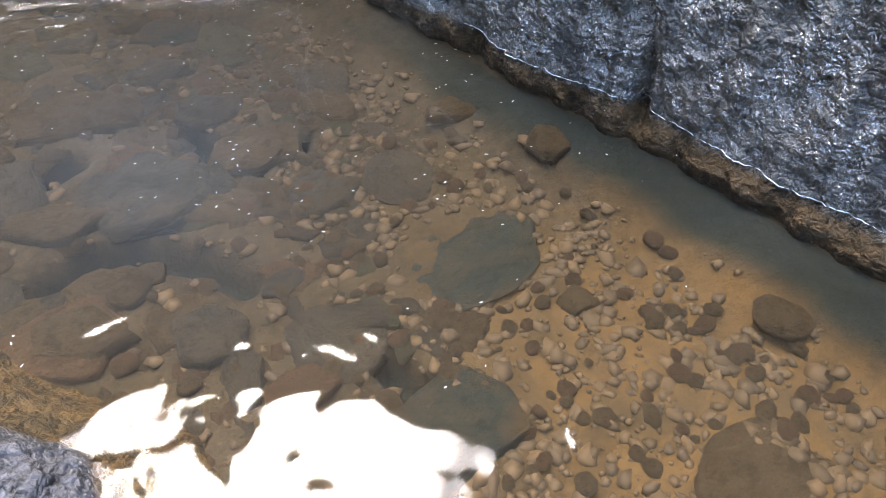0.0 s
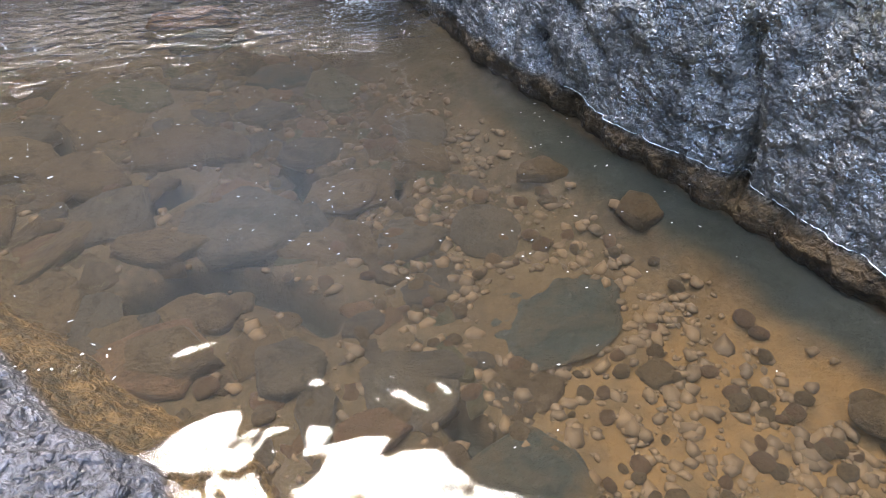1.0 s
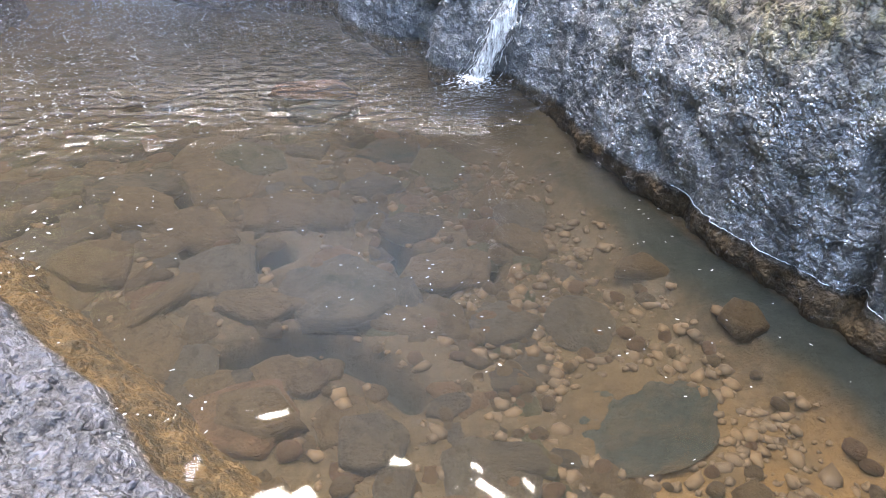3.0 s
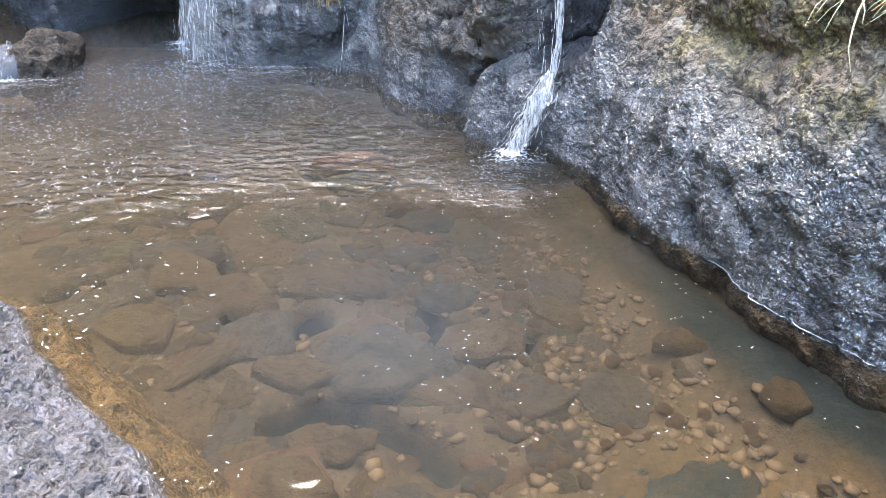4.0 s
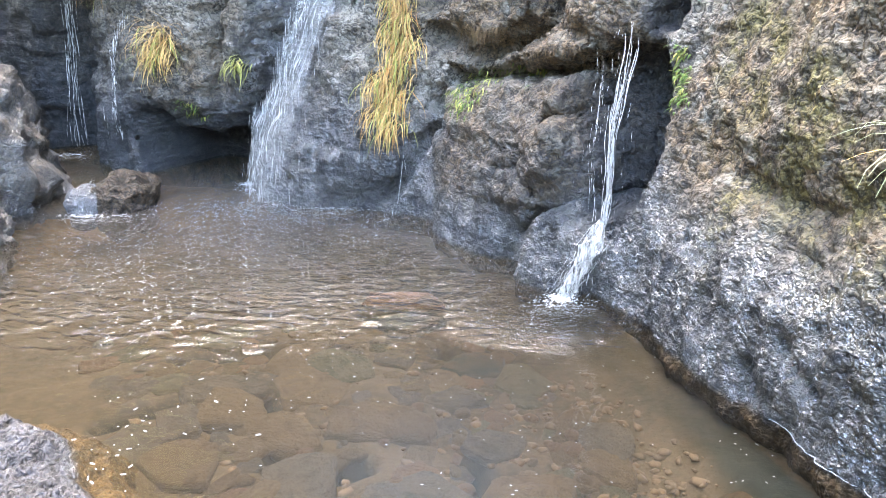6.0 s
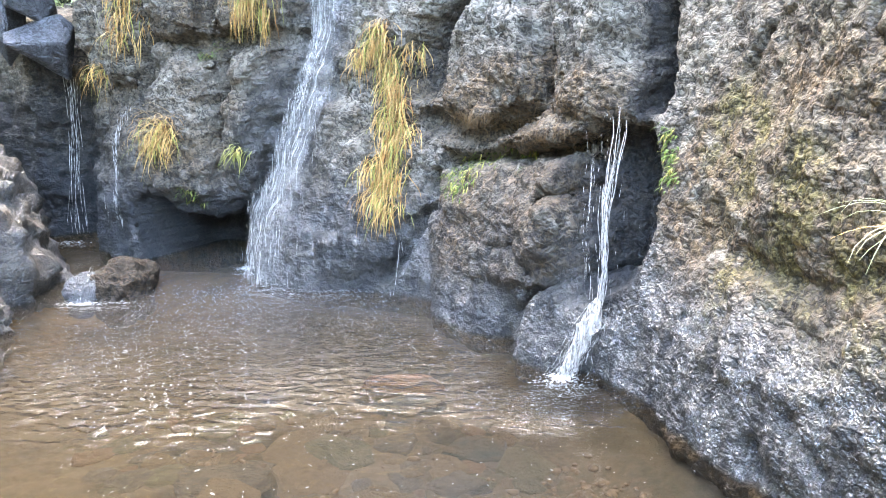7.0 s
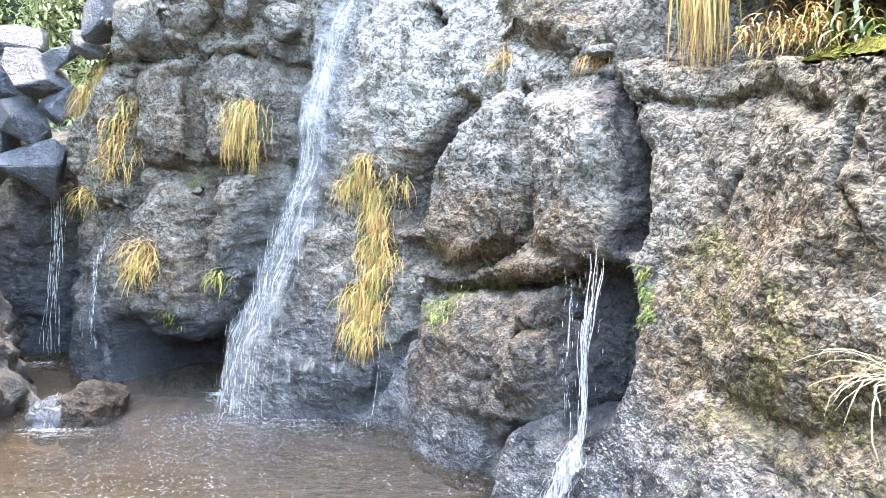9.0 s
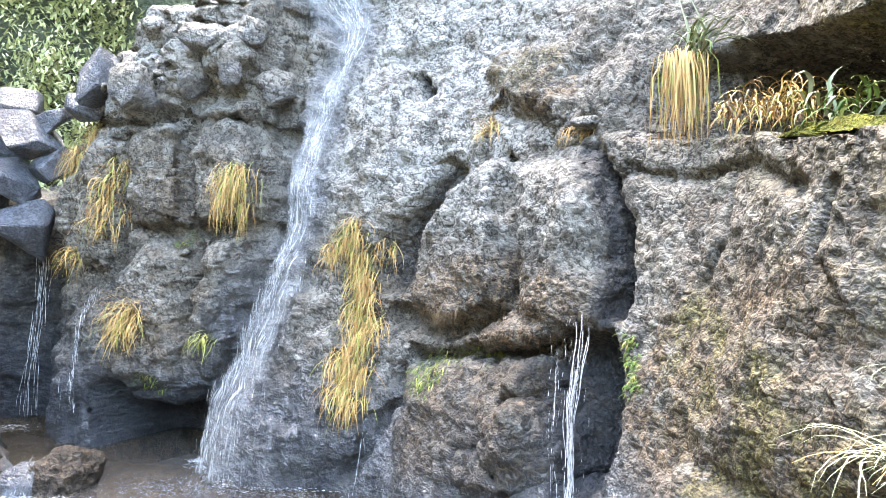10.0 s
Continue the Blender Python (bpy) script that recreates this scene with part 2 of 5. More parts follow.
mm = Nodes("moss_carpet")
moss_mat = mm.done(Base_Color=mm.mix(mm.ramp(mm.noise(70, 5, 0.7), 0.35, 0.65), (0.03, 0.032, 0.006), mm.mix(mm.ramp(mm.noise(9, 3), 0.35, 0.65), (0.13, 0.12, 0.02), (0.22, 0.22, 0.05))), Roughness=0.9, Normal=mm.bump(mm.noise(90, 4, 0.7), 0.02), Specular_IOR_Level=0.1)
bubble = plain("bubble_white", (0.42, 0.43, 0.43), 0.3)




# ---- numbers for relief ----
def hash3(i, j, k, seed):
    h = (i * 374761393 + j * 668265263 + k * 2147483647 + seed * 974634277) & 0xFFFFFFFF
    h = ((h ^ (h >> 13)) * 1274126177) & 0xFFFFFFFF
    return ((h ^ (h >> 16)) & 0xFFFF) / 32767.5 - 1.0


def vnoise(x, y, z, seed=0):
    """Smooth value noise in -1..1 for arrays."""
    xi, yi, zi = (np.floor(a).astype(np.int64) for a in (x, y, z))
    fx, fy, fz = x - xi, y - yi, z - zi
    fx, fy, fz = (f * f * f * (f * (f * 6 - 15) + 10) for f in (fx, fy, fz))
    out = 0
    for a in (0, 1):
        for b in (0, 1):
            for c in (0, 1):
                w = (fx if a else 1 - fx) * (fy if b else 1 - fy) * (fz if c else 1 - fz)
                out = out + w * hash3(xi + a, yi + b, zi + c, seed)
    return out


def fbm(x, y, z, octaves=4, seed=0, gain=0.5, ridged=False):
    total, amp, norm = 0, 1.0, 0.0
    for o in range(octaves):
        f = 2.03 ** o
        n = vnoise(x * f + 17.3 * o, y * f - 9.1 * o, z * f + 4.7 * o, seed + o)
        total = total + amp * (1 - 2 * np.abs(n) if ridged else n)
        norm += amp
        amp *= gain
    return total / norm


def smooth(a, b, x):
    t = np.clip((x - a) / (b - a), 0, 1)
    return t * t * (3 - 2 * t)


# ---- the rock wall as a surface over (u, v): u metres along the waterline from the near end, v height ----
SHORE = [(3.2, -1.6), (2.55, -0.2), (2.15, 0.75), (2.0, 1.16), (1.89, 1.36), (1.78, 1.64), (1.6, 1.93), (1.4, 2.23), (1.26, 2.45),
         (1.18, 2.66), (1.06, 2.9), (0.95, 3.13), (0.84, 3.36), (0.7, 3.6), (0.53, 3.83), (0.28, 3.97), (0.08, 4.32), (-0.25, 4.7),
         (-0.6, 5.06), (-1.12, 5.2), (-1.5, 5.34), (-1.88, 5.57), (-2.3, 5.74), (-2.9, 5.9), (-3.4, 6.08), (-3.9, 6.35), (-4.4, 6.75),
         (-4.75, 6.85), (-5.6, 7.4), (-7.5, 8.4)]


def blur(a, width):
    k = np.exp(-0.5 * (np.arange(-3 * width, 3 * width + 1) / width) ** 2)
    k /= k.sum()
    pad = np.concatenate([2 * a[:1] - a[1:3 * width + 1][::-1], a, 2 * a[-1:] - a[-3 * width - 1:-1][::-1]])
    return np.stack([np.convolve(pad[:, n], k, "valid") for n in range(a.shape[1])], 1)


def shore_curve():
    p = np.array(SHORE, float)
    s = np.r_[0, np.cumsum(np.hypot(*np.diff(p, axis=0).T))]
    u = np.arange(0, s[-1], 0.01)
    raw = np.stack([np.interp(u, s, p[:, n]) for n in (0, 1)], 1)
    line, soft = blur(raw, 5), blur(raw, 60)
    d = np.gradient(soft, axis=0)
    d /= np.hypot(*d.T)[:, None]
    return u, line, np.stack([-d[:, 1], d[:, 0]], 1)  # the way out to the pool


SU, SLINE, SOUT = shore_curve()


def spread(u, v, cu, cv, ru, rv, power=2.0):
    """1 in the middle of an ellipse, 0 outside, rounded."""
    q = np.sqrt(((u - cu) / ru) ** 2 + ((v - cv) / rv) ** 2)
    return np.clip(1 - q ** power, 0, 1)


def along(u, v, pts):
    """How far (u, v) lies from a polyline."""
    best = np.full(u.shape, 1e9)
    for (a, b), (c, d) in zip(pts, pts[1:]):
        ex, ey = c - a, d - b
        t = np.clip(((u - a) * ex + (v - b) * ey) / (ex * ex + ey * ey + 1e-9), 0, 1)
        best = np.minimum(best, np.hypot(u - a - t * ex, v - b - t * ey))
    return best


BUMPS, CREASES = [], []


def bulge(cu, cv, ru, rv, out, power=2.0):
    BUMPS.append((cu, cv, ru, rv, out, power))


def crease(width, deep, *pts):
    CREASES.append((width, deep, pts))


FORMS = []


def form(out, soft, *outline):
    """A rock that stands out from the face (or a recess, out < 0) within an outline, with a rounded rim of that width."""
    FORMS.append((out, soft, outline))


def inside(u, v, outline):
    """How deep (u, v) lies within an outline, in metres; 0 outside."""
    ring = list(outline) + [outline[0]]
    far, odd = along(u, v, ring), np.zeros(u.shape, bool)
    for (a, b), (c, d) in zip(ring, ring[1:]):
        if b != d:
            odd ^= ((b > v) != (d > v)) & (u < a + (v - b) * (c - a) / (d - b))
    return np.where(odd, far, 0.0)


HEART_LEFT = ((7.46, 2.24), (7.61, 2.04), (7.76, 1.84), (7.81, 1.66), (7.78, 1.41), (7.69, 1.26), (7.36, 1.19), (7.09, 1.25), (6.88, 1.37), (6.82, 1.51), (6.9, 1.79), (7.01, 2.04), (7.08, 2.32), (7.26, 2.4))
HEART_RIGHT = ((7.06, 2.32), (6.88, 1.79), (6.8, 1.51), (6.66, 1.35), (6.31, 1.29), (6.18, 1.32), (6.09, 1.4), (6.06, 1.52), (6.11, 1.76), (6.16, 1.95), (6.27, 2.15), (6.43, 2.28), (6.79, 2.38))
LIP_BAND = ((7.78, 1.27), (7.59, 1.23), (7.23, 1.2), (6.83, 1.32), (6.62, 1.38), (6.2, 1.32), (6.19, 1.25), (6.78, 1.15), (7.21, 1.08), (7.67, 1.04))
LOW_BOULDER = ((7.62, 0.92), (6.85, 1.06), (6.23, 1.18), (6.17, 1.01), (6.11, 0.68), (6.15, 0.53), (6.31, 0.47), (6.57, 0.33), (6.69, 0.16), (6.8, -0.3), (7.57, -0.3), (7.62, 0.53))
FRONT_ROCK = ((6.62, 0.19), (6.48, 0.36), (6.25, 0.48), (6.09, 0.5), (5.98, 0.46), (6.02, 0.2), (6.05, -0.3), (6.6, -0.3))
RECESS = ((6.47, 1.23), (6.26, 1.38), (6.0, 1.32), (5.86, 1.08), (5.80, 0.77), (5.86, 0.52), (6.12, 0.33), (6.28, 0.35), (6.35, 0.59), (6.43, 0.94))
HUMP = ((7.52, 3.06), (7.43, 3.24), (7.16, 3.26), (6.85, 3.09), (6.63, 2.78), (6.67, 2.6), (6.84, 2.58), (7.13, 2.70), (7.39, 2.75))
FALL_LOBE = ((8.26, 1.4), (7.98, 0.95), (7.86, 0.6), (7.9, 0.34), (8.12, 0.2), (8.3, 0.06), (8.4, -0.3), (9.42, -0.3), (9.38, 0.15), (8.98, 0.84), (8.77, 1.4), (8.5, 1.6))
# the right wall
bulge(3.55, 0.55, 0.55, 0.75, 0.07)
bulge(4.35, 0.45, 0.55, 0.6, 0.09)
bulge(5.15, 0.3, 0.6, 0.55, 0.10)
bulge(5.0, 1.12, 0.75, 0.34, 0.05)           # mossy bulge over a crease
# the rocks about the side fall, and the heart-shaped pair above them
form(-0.34, 0.16, *RECESS)
form(0.17, 0.30, *LOW_BOULDER)
form(0.15, 0.20, *FRONT_ROCK)
form(0.12, 0.10, *LIP_BAND)
form(0.15, 0.13, *HEART_LEFT)
form(0.13, 0.15, *HEART_RIGHT)
form(0.16, 0.20, *HUMP)
form(0.18, 0.35, *FALL_LOBE)
bulge(8.0, 2.5, 0.8, 0.8, 0.10)
bulge(6.5, 2.62, 0.35, 0.25, 0.08)
# pillars of the buttress
form(0.09, 0.12, (10.45, 2.7), (9.88, 2.75), (9.79, 1.9), (9.96, 1.87), (10.2, 1.9), (10.4, 2.24))
form(0.08, 0.14, (9.86, 2.75), (9.28, 2.63), (9.04, 2.54), (9.03, 1.88), (9.22, 1.92), (9.62, 1.88), (9.77, 1.9))
form(0.16, 0.20, (9.57, 1.83), (9.2, 1.88), (9.03, 1.79), (9.04, 1.46), (9.12, 1.2), (9.22, 0.85), (9.45, 0.6), (9.62, 1.0), (9.55, 1.45))
form(0.18, 0.20, (10.48, 1.51), (10.02, 1.8), (9.7, 1.71), (9.6, 1.44), (9.66, 1.13), (9.7, 0.6), (10.19, 0.5), (10.40, 0.7))
form(0.14, 0.16, (10.7, 2.7), (10.5, 2.6), (10.44, 1.9), (10.55, 1.5), (10.9, 1.5), (11.25, 1.6), (11.25, 2.25))
bulge(10.62, 0.5, 0.16, 0.9, 0.10, 3.0)         # wet columns beside the cave
bulge(10.9, 0.55, 0.15, 0.8, 0.14, 3.0)
bulge(9.42, 3.3, 0.26, 0.32, 0.18, 4.0)
bulge(9.92, 3.35, 0.25, 0.36, 0.22, 4.0)
bulge(10.33, 3.15, 0.22, 0.34, 0.18, 4.0)
bulge(10.6, 2.95, 0.22, 0.3, 0.16, 4.0)
bulge(9.65, 3.7, 0.3, 0.2, 0.16, 4.0)
bulge(10.15, 3.75, 0.24, 0.2, 0.14, 4.0)
crease(0.09, 0.28, (7.62, 2.3), (7.7, 2.1), (7.83, 1.92), (7.93, 1.69), (7.95, 1.52))
crease(0.05, 0.16, (7.12, 2.36), (7.03, 2.04), (6.92, 1.79), (6.86, 1.52))
crease(0.05, 0.16, (7.84, 1.25), (7.51, 1.13), (7.2, 1.18), (6.97, 1.32), (6.88, 1.46))
crease(0.045, 0.18, (7.62, 0.99), (7.2, 1.03), (6.8, 1.1), (6.42, 1.18))
crease(0.06, 0.24, (6.42, 2.36), (6.22, 2.1), (6.10, 1.9), (6.04, 1.64), (6.04, 1.42))
crease(0.05, 0.13, (7.72, 0.85), (7.73, 0.62), (7.9, 0.3), (8.05, 0.1))
crease(0.035, 0.10, (6.66, 0.2), (6.5, 0.37), (6.27, 0.49), (6.1, 0.51))
crease(0.04, 0.16, (6.52, 0.87), (6.41, 0.93), (6.35, 0.96))
crease(0.035, 0.06, (6.9, 0.55), (6.7, 0.6), (6.55, 0.5))
crease(0.06, 0.22, (8.04, 3.12), (7.97, 3.0), (7.91, 2.97))
crease(0.05, 0.16, (6.5, 2.56), (6.56, 2.42))
crease(0.09, 0.26, (9.1, 4.2), (9.05, 2.7), (9.04, 1.8), (9.1, 1.35), (9.2, 1.05), (9.34, 0.7))
crease(0.045, 0.16, (9.9, 2.8), (9.84, 2.3), (9.78, 1.88), (9.66, 1.74), (9.57, 1.45), (9.63, 1.1))
crease(0.045, 0.15, (10.48, 2.7), (10.42, 2.2), (10.48, 1.85), (10.52, 1.5), (10.45, 0.9))
crease(0.05, 0.13, (9.05, 2.68), (9.4, 2.8), (10.1, 2.88), (10.7, 2.8))
crease(0.05, 0.14, (9.05, 1.84), (9.3, 1.9), (9.7, 1.85), (10.0, 1.84), (10.4, 1.9))
crease(0.03, 0.10, (9.68, 3.6), (9.66, 2.9))
crease(0.03, 0.10, (10.14, 3.7), (10.12, 2.9))
crease(0.03, 0.10, (10.5, 3.4), (10.46, 2.8))
crease(0.025, 0.07, (9.25, 3.52), (9.7, 3.58), (10.1, 3.5), (10.5, 3.3))
crease(0.05, 0.10, (11.0, 2.4), (10.98, 1.6), (11.05, 0.6))
crease(0.035, 0.08, (4.0, 0.5), (3.92, 0.25), (3.9, -0.05))
crease(0.04, 0.10, (4.9, 0.16), (4.86, 0.03))
crease(0.03, 0.06, (4.72, 0.36), (4.55, 0.22))
crease(0.03, 0.05, (5.5, 0.62), (5.45, 0.5))
crease(0.05, 0.045, (5.2, 0.82), (4.9, 0.8), (4.7, 0.84), (4.4, 0.98))
crease(0.04, 0.06, (6.15, 2.2), (5.7, 2.1), (5.3, 2.14), (4.9, 2.02))
crease(0.03, 0.05, (5.45, 2.1), (5.4, 1.8), (5.5, 1.6))
crease(0.03, 0.05, (4.7, 2.0), (4.75, 1.75), (4.6, 1.55))


def sill_height(u):
    """The top edge of the right wall, where the ledge lies."""
    return 2.17 + 0.12 * (u - 4.5)


def wall_depth(u, v):
    """How far the wall stands out towards the pool."""
    right = 1 - smooth(4.6, 5.6, u)
    left = smooth(8.7, 9.3, u)
    mid = 1 - right - left
    up = np.clip(v, 0, 4.4) + 0.2 * np.maximum(v - 4.4, 0)
    d = right * (-0.10 * up) + mid * (-0.20 * up - 0.03 * up * up) + left * (-0.10 * up)
    for cu, cv, ru, rv, out, power in BUMPS:
        d = d + out * spread(u, v, cu, cv, ru, rv, power)
    for out, soft, outline in FORMS:
        lo, hi = np.min(outline, axis=0), np.max(outline, axis=0)
        near = (u > lo[0]) & (u < hi[0]) & (v > lo[1]) & (v < hi[1])
        d[near] += out * np.sqrt(smooth(0, soft, inside(u[near], v[near], outline)))
    # the buttress hangs over a low cave, a gully runs down beside it
    lip = 0.46 + 0.12 * np.sin(u * 4.2 + 0.4) - 0.25 * smooth(10.6, 11.1, u)
    d = d - 0.85 * smooth(9.36, 9.58, u) * (1 - smooth(10.4, 10.55, u)) * smooth(lip + 0.12, lip - 0.12, v)
    d = d - 0.35 * smooth(11.25, 11.45, u) * (1 - smooth(12.0, 12.3, u)) * (1 - smooth(1.8, 2.4, v))
    # the ledge with its shallow hollow
    sill = sill_height(u)
    hollow = 1 - smooth(5.35, 6.25, u)
    roof = 2.62 + 0.24 * smooth(4.5, 5.8, u)
    d = d - hollow * 0.95 * smooth(sill, sill + 0.03, v) * (1 - smooth(roof - 0.1, roof + 0.04, v)) - 0.12 * smooth(sill, sill + 0.05, v) * (1 - smooth(6.2, 6.9, u))
    # tops
    top = np.interp(u, [0, 9.0, 9.3, 10.3, 10.7, 11.05, 11.35, 11.8, 13.5], [30, 30, 3.75, 3.8, 3.45, 2.95, 2.3, 2.0, 2.2])
    d = d - 1.2 * smooth(0, 0.45, v - top) - 3.2 * smooth(10.9, 11.6, u) * smooth(0, 0.6, v - top)
    # below the water: a narrow step, then an undercut
    shelf = 0.012 + 0.04 * smooth(4.7, 3.7, u) + 0.02 * np.sin(u * 9.0) * np.sin(u * 23.0 + 1)
    d = d + shelf * smooth(0.0, -0.07, v) * (1 - smooth(5.4, 5.9, u)) - 0.10 * smooth(-0.12, -0.24, v)
    # jointed blocks along the top of the buttress
    cu = (u + 0.05 * np.sin(v * 4.0)) / 0.29
    col = np.floor(cu)
    cv = (v + 0.16 * hash3(col.astype(np.int64), 0, 0, 3)) / 0.42
    row = np.floor(cv)
    step = 0.085 * hash3(col.astype(np.int64), row.astype(np.int64), 0, 5)
    edge = np.minimum(np.minimum(cu - col, 1 - cu + col) * 0.29, np.minimum(cv - row, 1 - cv + row) * 0.42)
    top_part = smooth(9.2, 9.4, u) * (1 - smooth(11.0, 11.3, u)) * smooth(2.45, 2.75, v)
    d = d + top_part * (step * smooth(0.0, 0.05, edge) - 0.07 * np.exp(-((edge / 0.022) ** 2)))
    for width, deep, pts in CREASES:
        d = d - deep * np.exp(-((along(u, v, pts) / width) ** 2))
    return d


def wall_top(u):
    return np.interp(u, [0, 4.5, 6.0, 8.5, 9.6, 14], [7.9, 8.1, 9.3, 9.6, 10.3, 10.5]) + 0.25 * np.sin(u * 2.7 + 1) + 0.18 * np.sin(u * 7.1)


def wall_points(u, v, depth):
    x = np.interp(u, SU, SLINE[:, 0]) + np.interp(u, SU, SOUT[:, 0]) * depth
    y = np.interp(u, SU, SLINE[:, 1]) + np.interp(u, SU, SOUT[:, 1]) * depth
    return x, y, v

# ---- mesh helpers ----
def mesh_of(name, verts, faces, material, smooth_shade=True, **attrs):
    me = bpy.data.meshes.new(name)
    me.from_pydata(np.asarray(verts).tolist(), [], np.asarray(faces).tolist() if not isinstance(faces, list) else faces)
    for key, values in attrs.items():
        me.attributes.new(key, "FLOAT", "POINT").data.foreach_set("value", np.asarray(values, np.float32).ravel())
    if smooth_shade:
        me.polygons.foreach_set("use_smooth", [True] * len(me.polygons))
    me.materials.append(material)
    me.update()
    return me


def grid_faces(rows, cols):
    i = np.arange(rows * cols).reshape(rows, cols)
    return np.stack([i[:-1, :-1], i[:-1, 1:], i[1:, 1:], i[1:, :-1]], -1).reshape(-1, 4)


def part(name, bm_or_mesh, material, parent, label=""):
    if isinstance(bm_or_mesh, bmesh.types.BMesh):
        me = bpy.data.meshes.new(name)
        bm_or_mesh.to_mesh(me)
        bm_or_mesh.free()
        me.materials.append(material)
    else:
        me = bm_or_mesh
    ob = new(name, me)
    ob.parent = parent
    return tagged(ob, label)


def thing(name, mesh, label, category, group="", kind=""):
    return tagged(new(name, mesh), label, category, group, kind)


# ---- the rock wall ----
WALL = {}


def on_wall(u, v, out=0.0):
    """A place on the finished rock face, moved out from it."""
    i, j = min(np.searchsorted(WALL["v"], v), len(WALL["v"]) - 1), min(np.searchsorted(WALL["u"], u), len(WALL["u"]) - 1)
    way = Vector((np.interp(u, SU, SOUT[:, 0]), np.interp(u, SU, SOUT[:, 1]), 0.0))
    return Vector(WALL["p"][i, j]) + way * out


def build_wall():
    u = np.r_[np.arange(0, 2.6, 0.03), np.arange(2.6, 5.6, 0.0085), np.arange(5.6, 5.85, 0.0105), np.arange(5.85, 6.55, 0.0055), np.arange(6.55, 9.0, 0.0105), np.arange(9.0, 12.4, 0.014), np.arange(12.4, SU[-1], 0.05)]
    v = np.r_[np.arange(-0.5, -0.1, 0.04), np.arange(-0.1, 2.4, 0.0095), np.arange(2.4, 4.4, 0.013)]
    lo = v.max()
    U, V = np.meshgrid(u, np.r_[v, lo + np.arange(1, 21) * 0.11])
    V = np.where(V > lo, lo + (V - lo) / 2.2 * (wall_top(U) - lo), V)
    wu = U + 0.03 * fbm(U * 2.2, V * 2.2, 0 * U, 3, 5) + 0.012 * fbm(U * 11, V * 11, 0 * U, 2, 6)
    wv = V + (0.03 * fbm(U * 2.2, V * 2.2, 0 * U + 7, 3, 8) + 0.012 * fbm(U * 11, V * 11, 0 * U + 7, 2, 9)) * smooth(0.02, 0.3, V)
    D = wall_depth(wu, wv)
    x, y, z = wall_points(U, V, D)
    # relief along the surface's own normal, from noise in space
    P = np.stack([x, y, z], -1)
    for amp, freq, octs, seed, ridged, low in ((0.07, 1.3, 3, 11, False, 0.0), (0.05, 4.2, 3, 15, False, 0.25), (0.042, 3.4, 4, 21, True, 0.1), (0.024, 15, 4, 25, False, 1.0), (0.010, 40, 2, 27, True, 1.0)):
        du, dv = np.gradient(P, axis=1), np.gradient(P, axis=0)
        nrm = np.cross(du, dv)
        nrm /= np.linalg.norm(nrm, axis=-1, keepdims=True) + 1e-12
        side = np.sign((nrm[..., :1] * np.interp(U, SU, SOUT[:, 0])[..., None] + nrm[..., 1:2] * np.interp(U, SU, SOUT[:, 1])[..., None]).mean())
        n = fbm(P[..., 0] * freq, P[..., 1] * freq, P[..., 2] * freq, octs, seed, 0.55, ridged)
        if ridged:
            n = n - 0.3
        if freq < 10:
            n = n * (0.5 + 0.65 * smooth(5.8, 6.6, U))
        P = P + (side * nrm) * (amp * n * (low + (1 - low) * smooth(0.0, 0.3, V)))[..., None]
    crags = fbm(P[..., 0] * 3.2, P[..., 1] * 3.2, P[..., 2] * 3.6, 1, 31)
    P[..., 1] -= 0.06 * smooth(2.3, 3.0, V) * smooth(8.9, 9.3, U) * np.clip(crags * 6, -1, 1)
    x, y, z = P[..., 0], P[..., 1], P[..., 2]
    n = fbm(U * 1.3, V * 1.3, 0 * U, 4, 41)
    main = along(U, V, [(8.8, 10), (8.9, 3.96), (8.64, 3.5), (8.8, 2.5), (8.8, 1.8), (9.02, 1.2), (9.2, 0.5), (9.2, -0.2)])
    side = along(U, V, [(6.1, 1.3), (6.08, 0.6), (6.25, 0.05)])
    n2 = fbm(U * 3.1, V * 3.1, 0 * U + 3, 4, 43)
    right = 1 - smooth(5.5, 6.0, U)
    low = smooth(1.0, 0.35, V + 0.30 * n + 0.15 * n2)
    wet = 1.15 * low + smooth(0.55 - 0.2 * smooth(1.0, 2.2, V), 0.1, main) + 0.5 * smooth(0.4, 0.1, side) + 0.13 - 0.12 * smooth(0.9, 1.5, V) + 0.45 * n - 0.16 * smooth(1.6, 2.4, V) * smooth(0.2, 0.5, main)
    wet = wet + right * smooth(1.0, 1.7, V) * (0.08 + 0.4 * n2) - 0.35 * right * smooth(0.6, 0.95, V) * smooth(1.6, 1.2, V) - 0.3 * smooth(9.25, 9.5, U) * smooth(0.8, 1.2, V)
    wet = np.clip(wet, 0, 1)
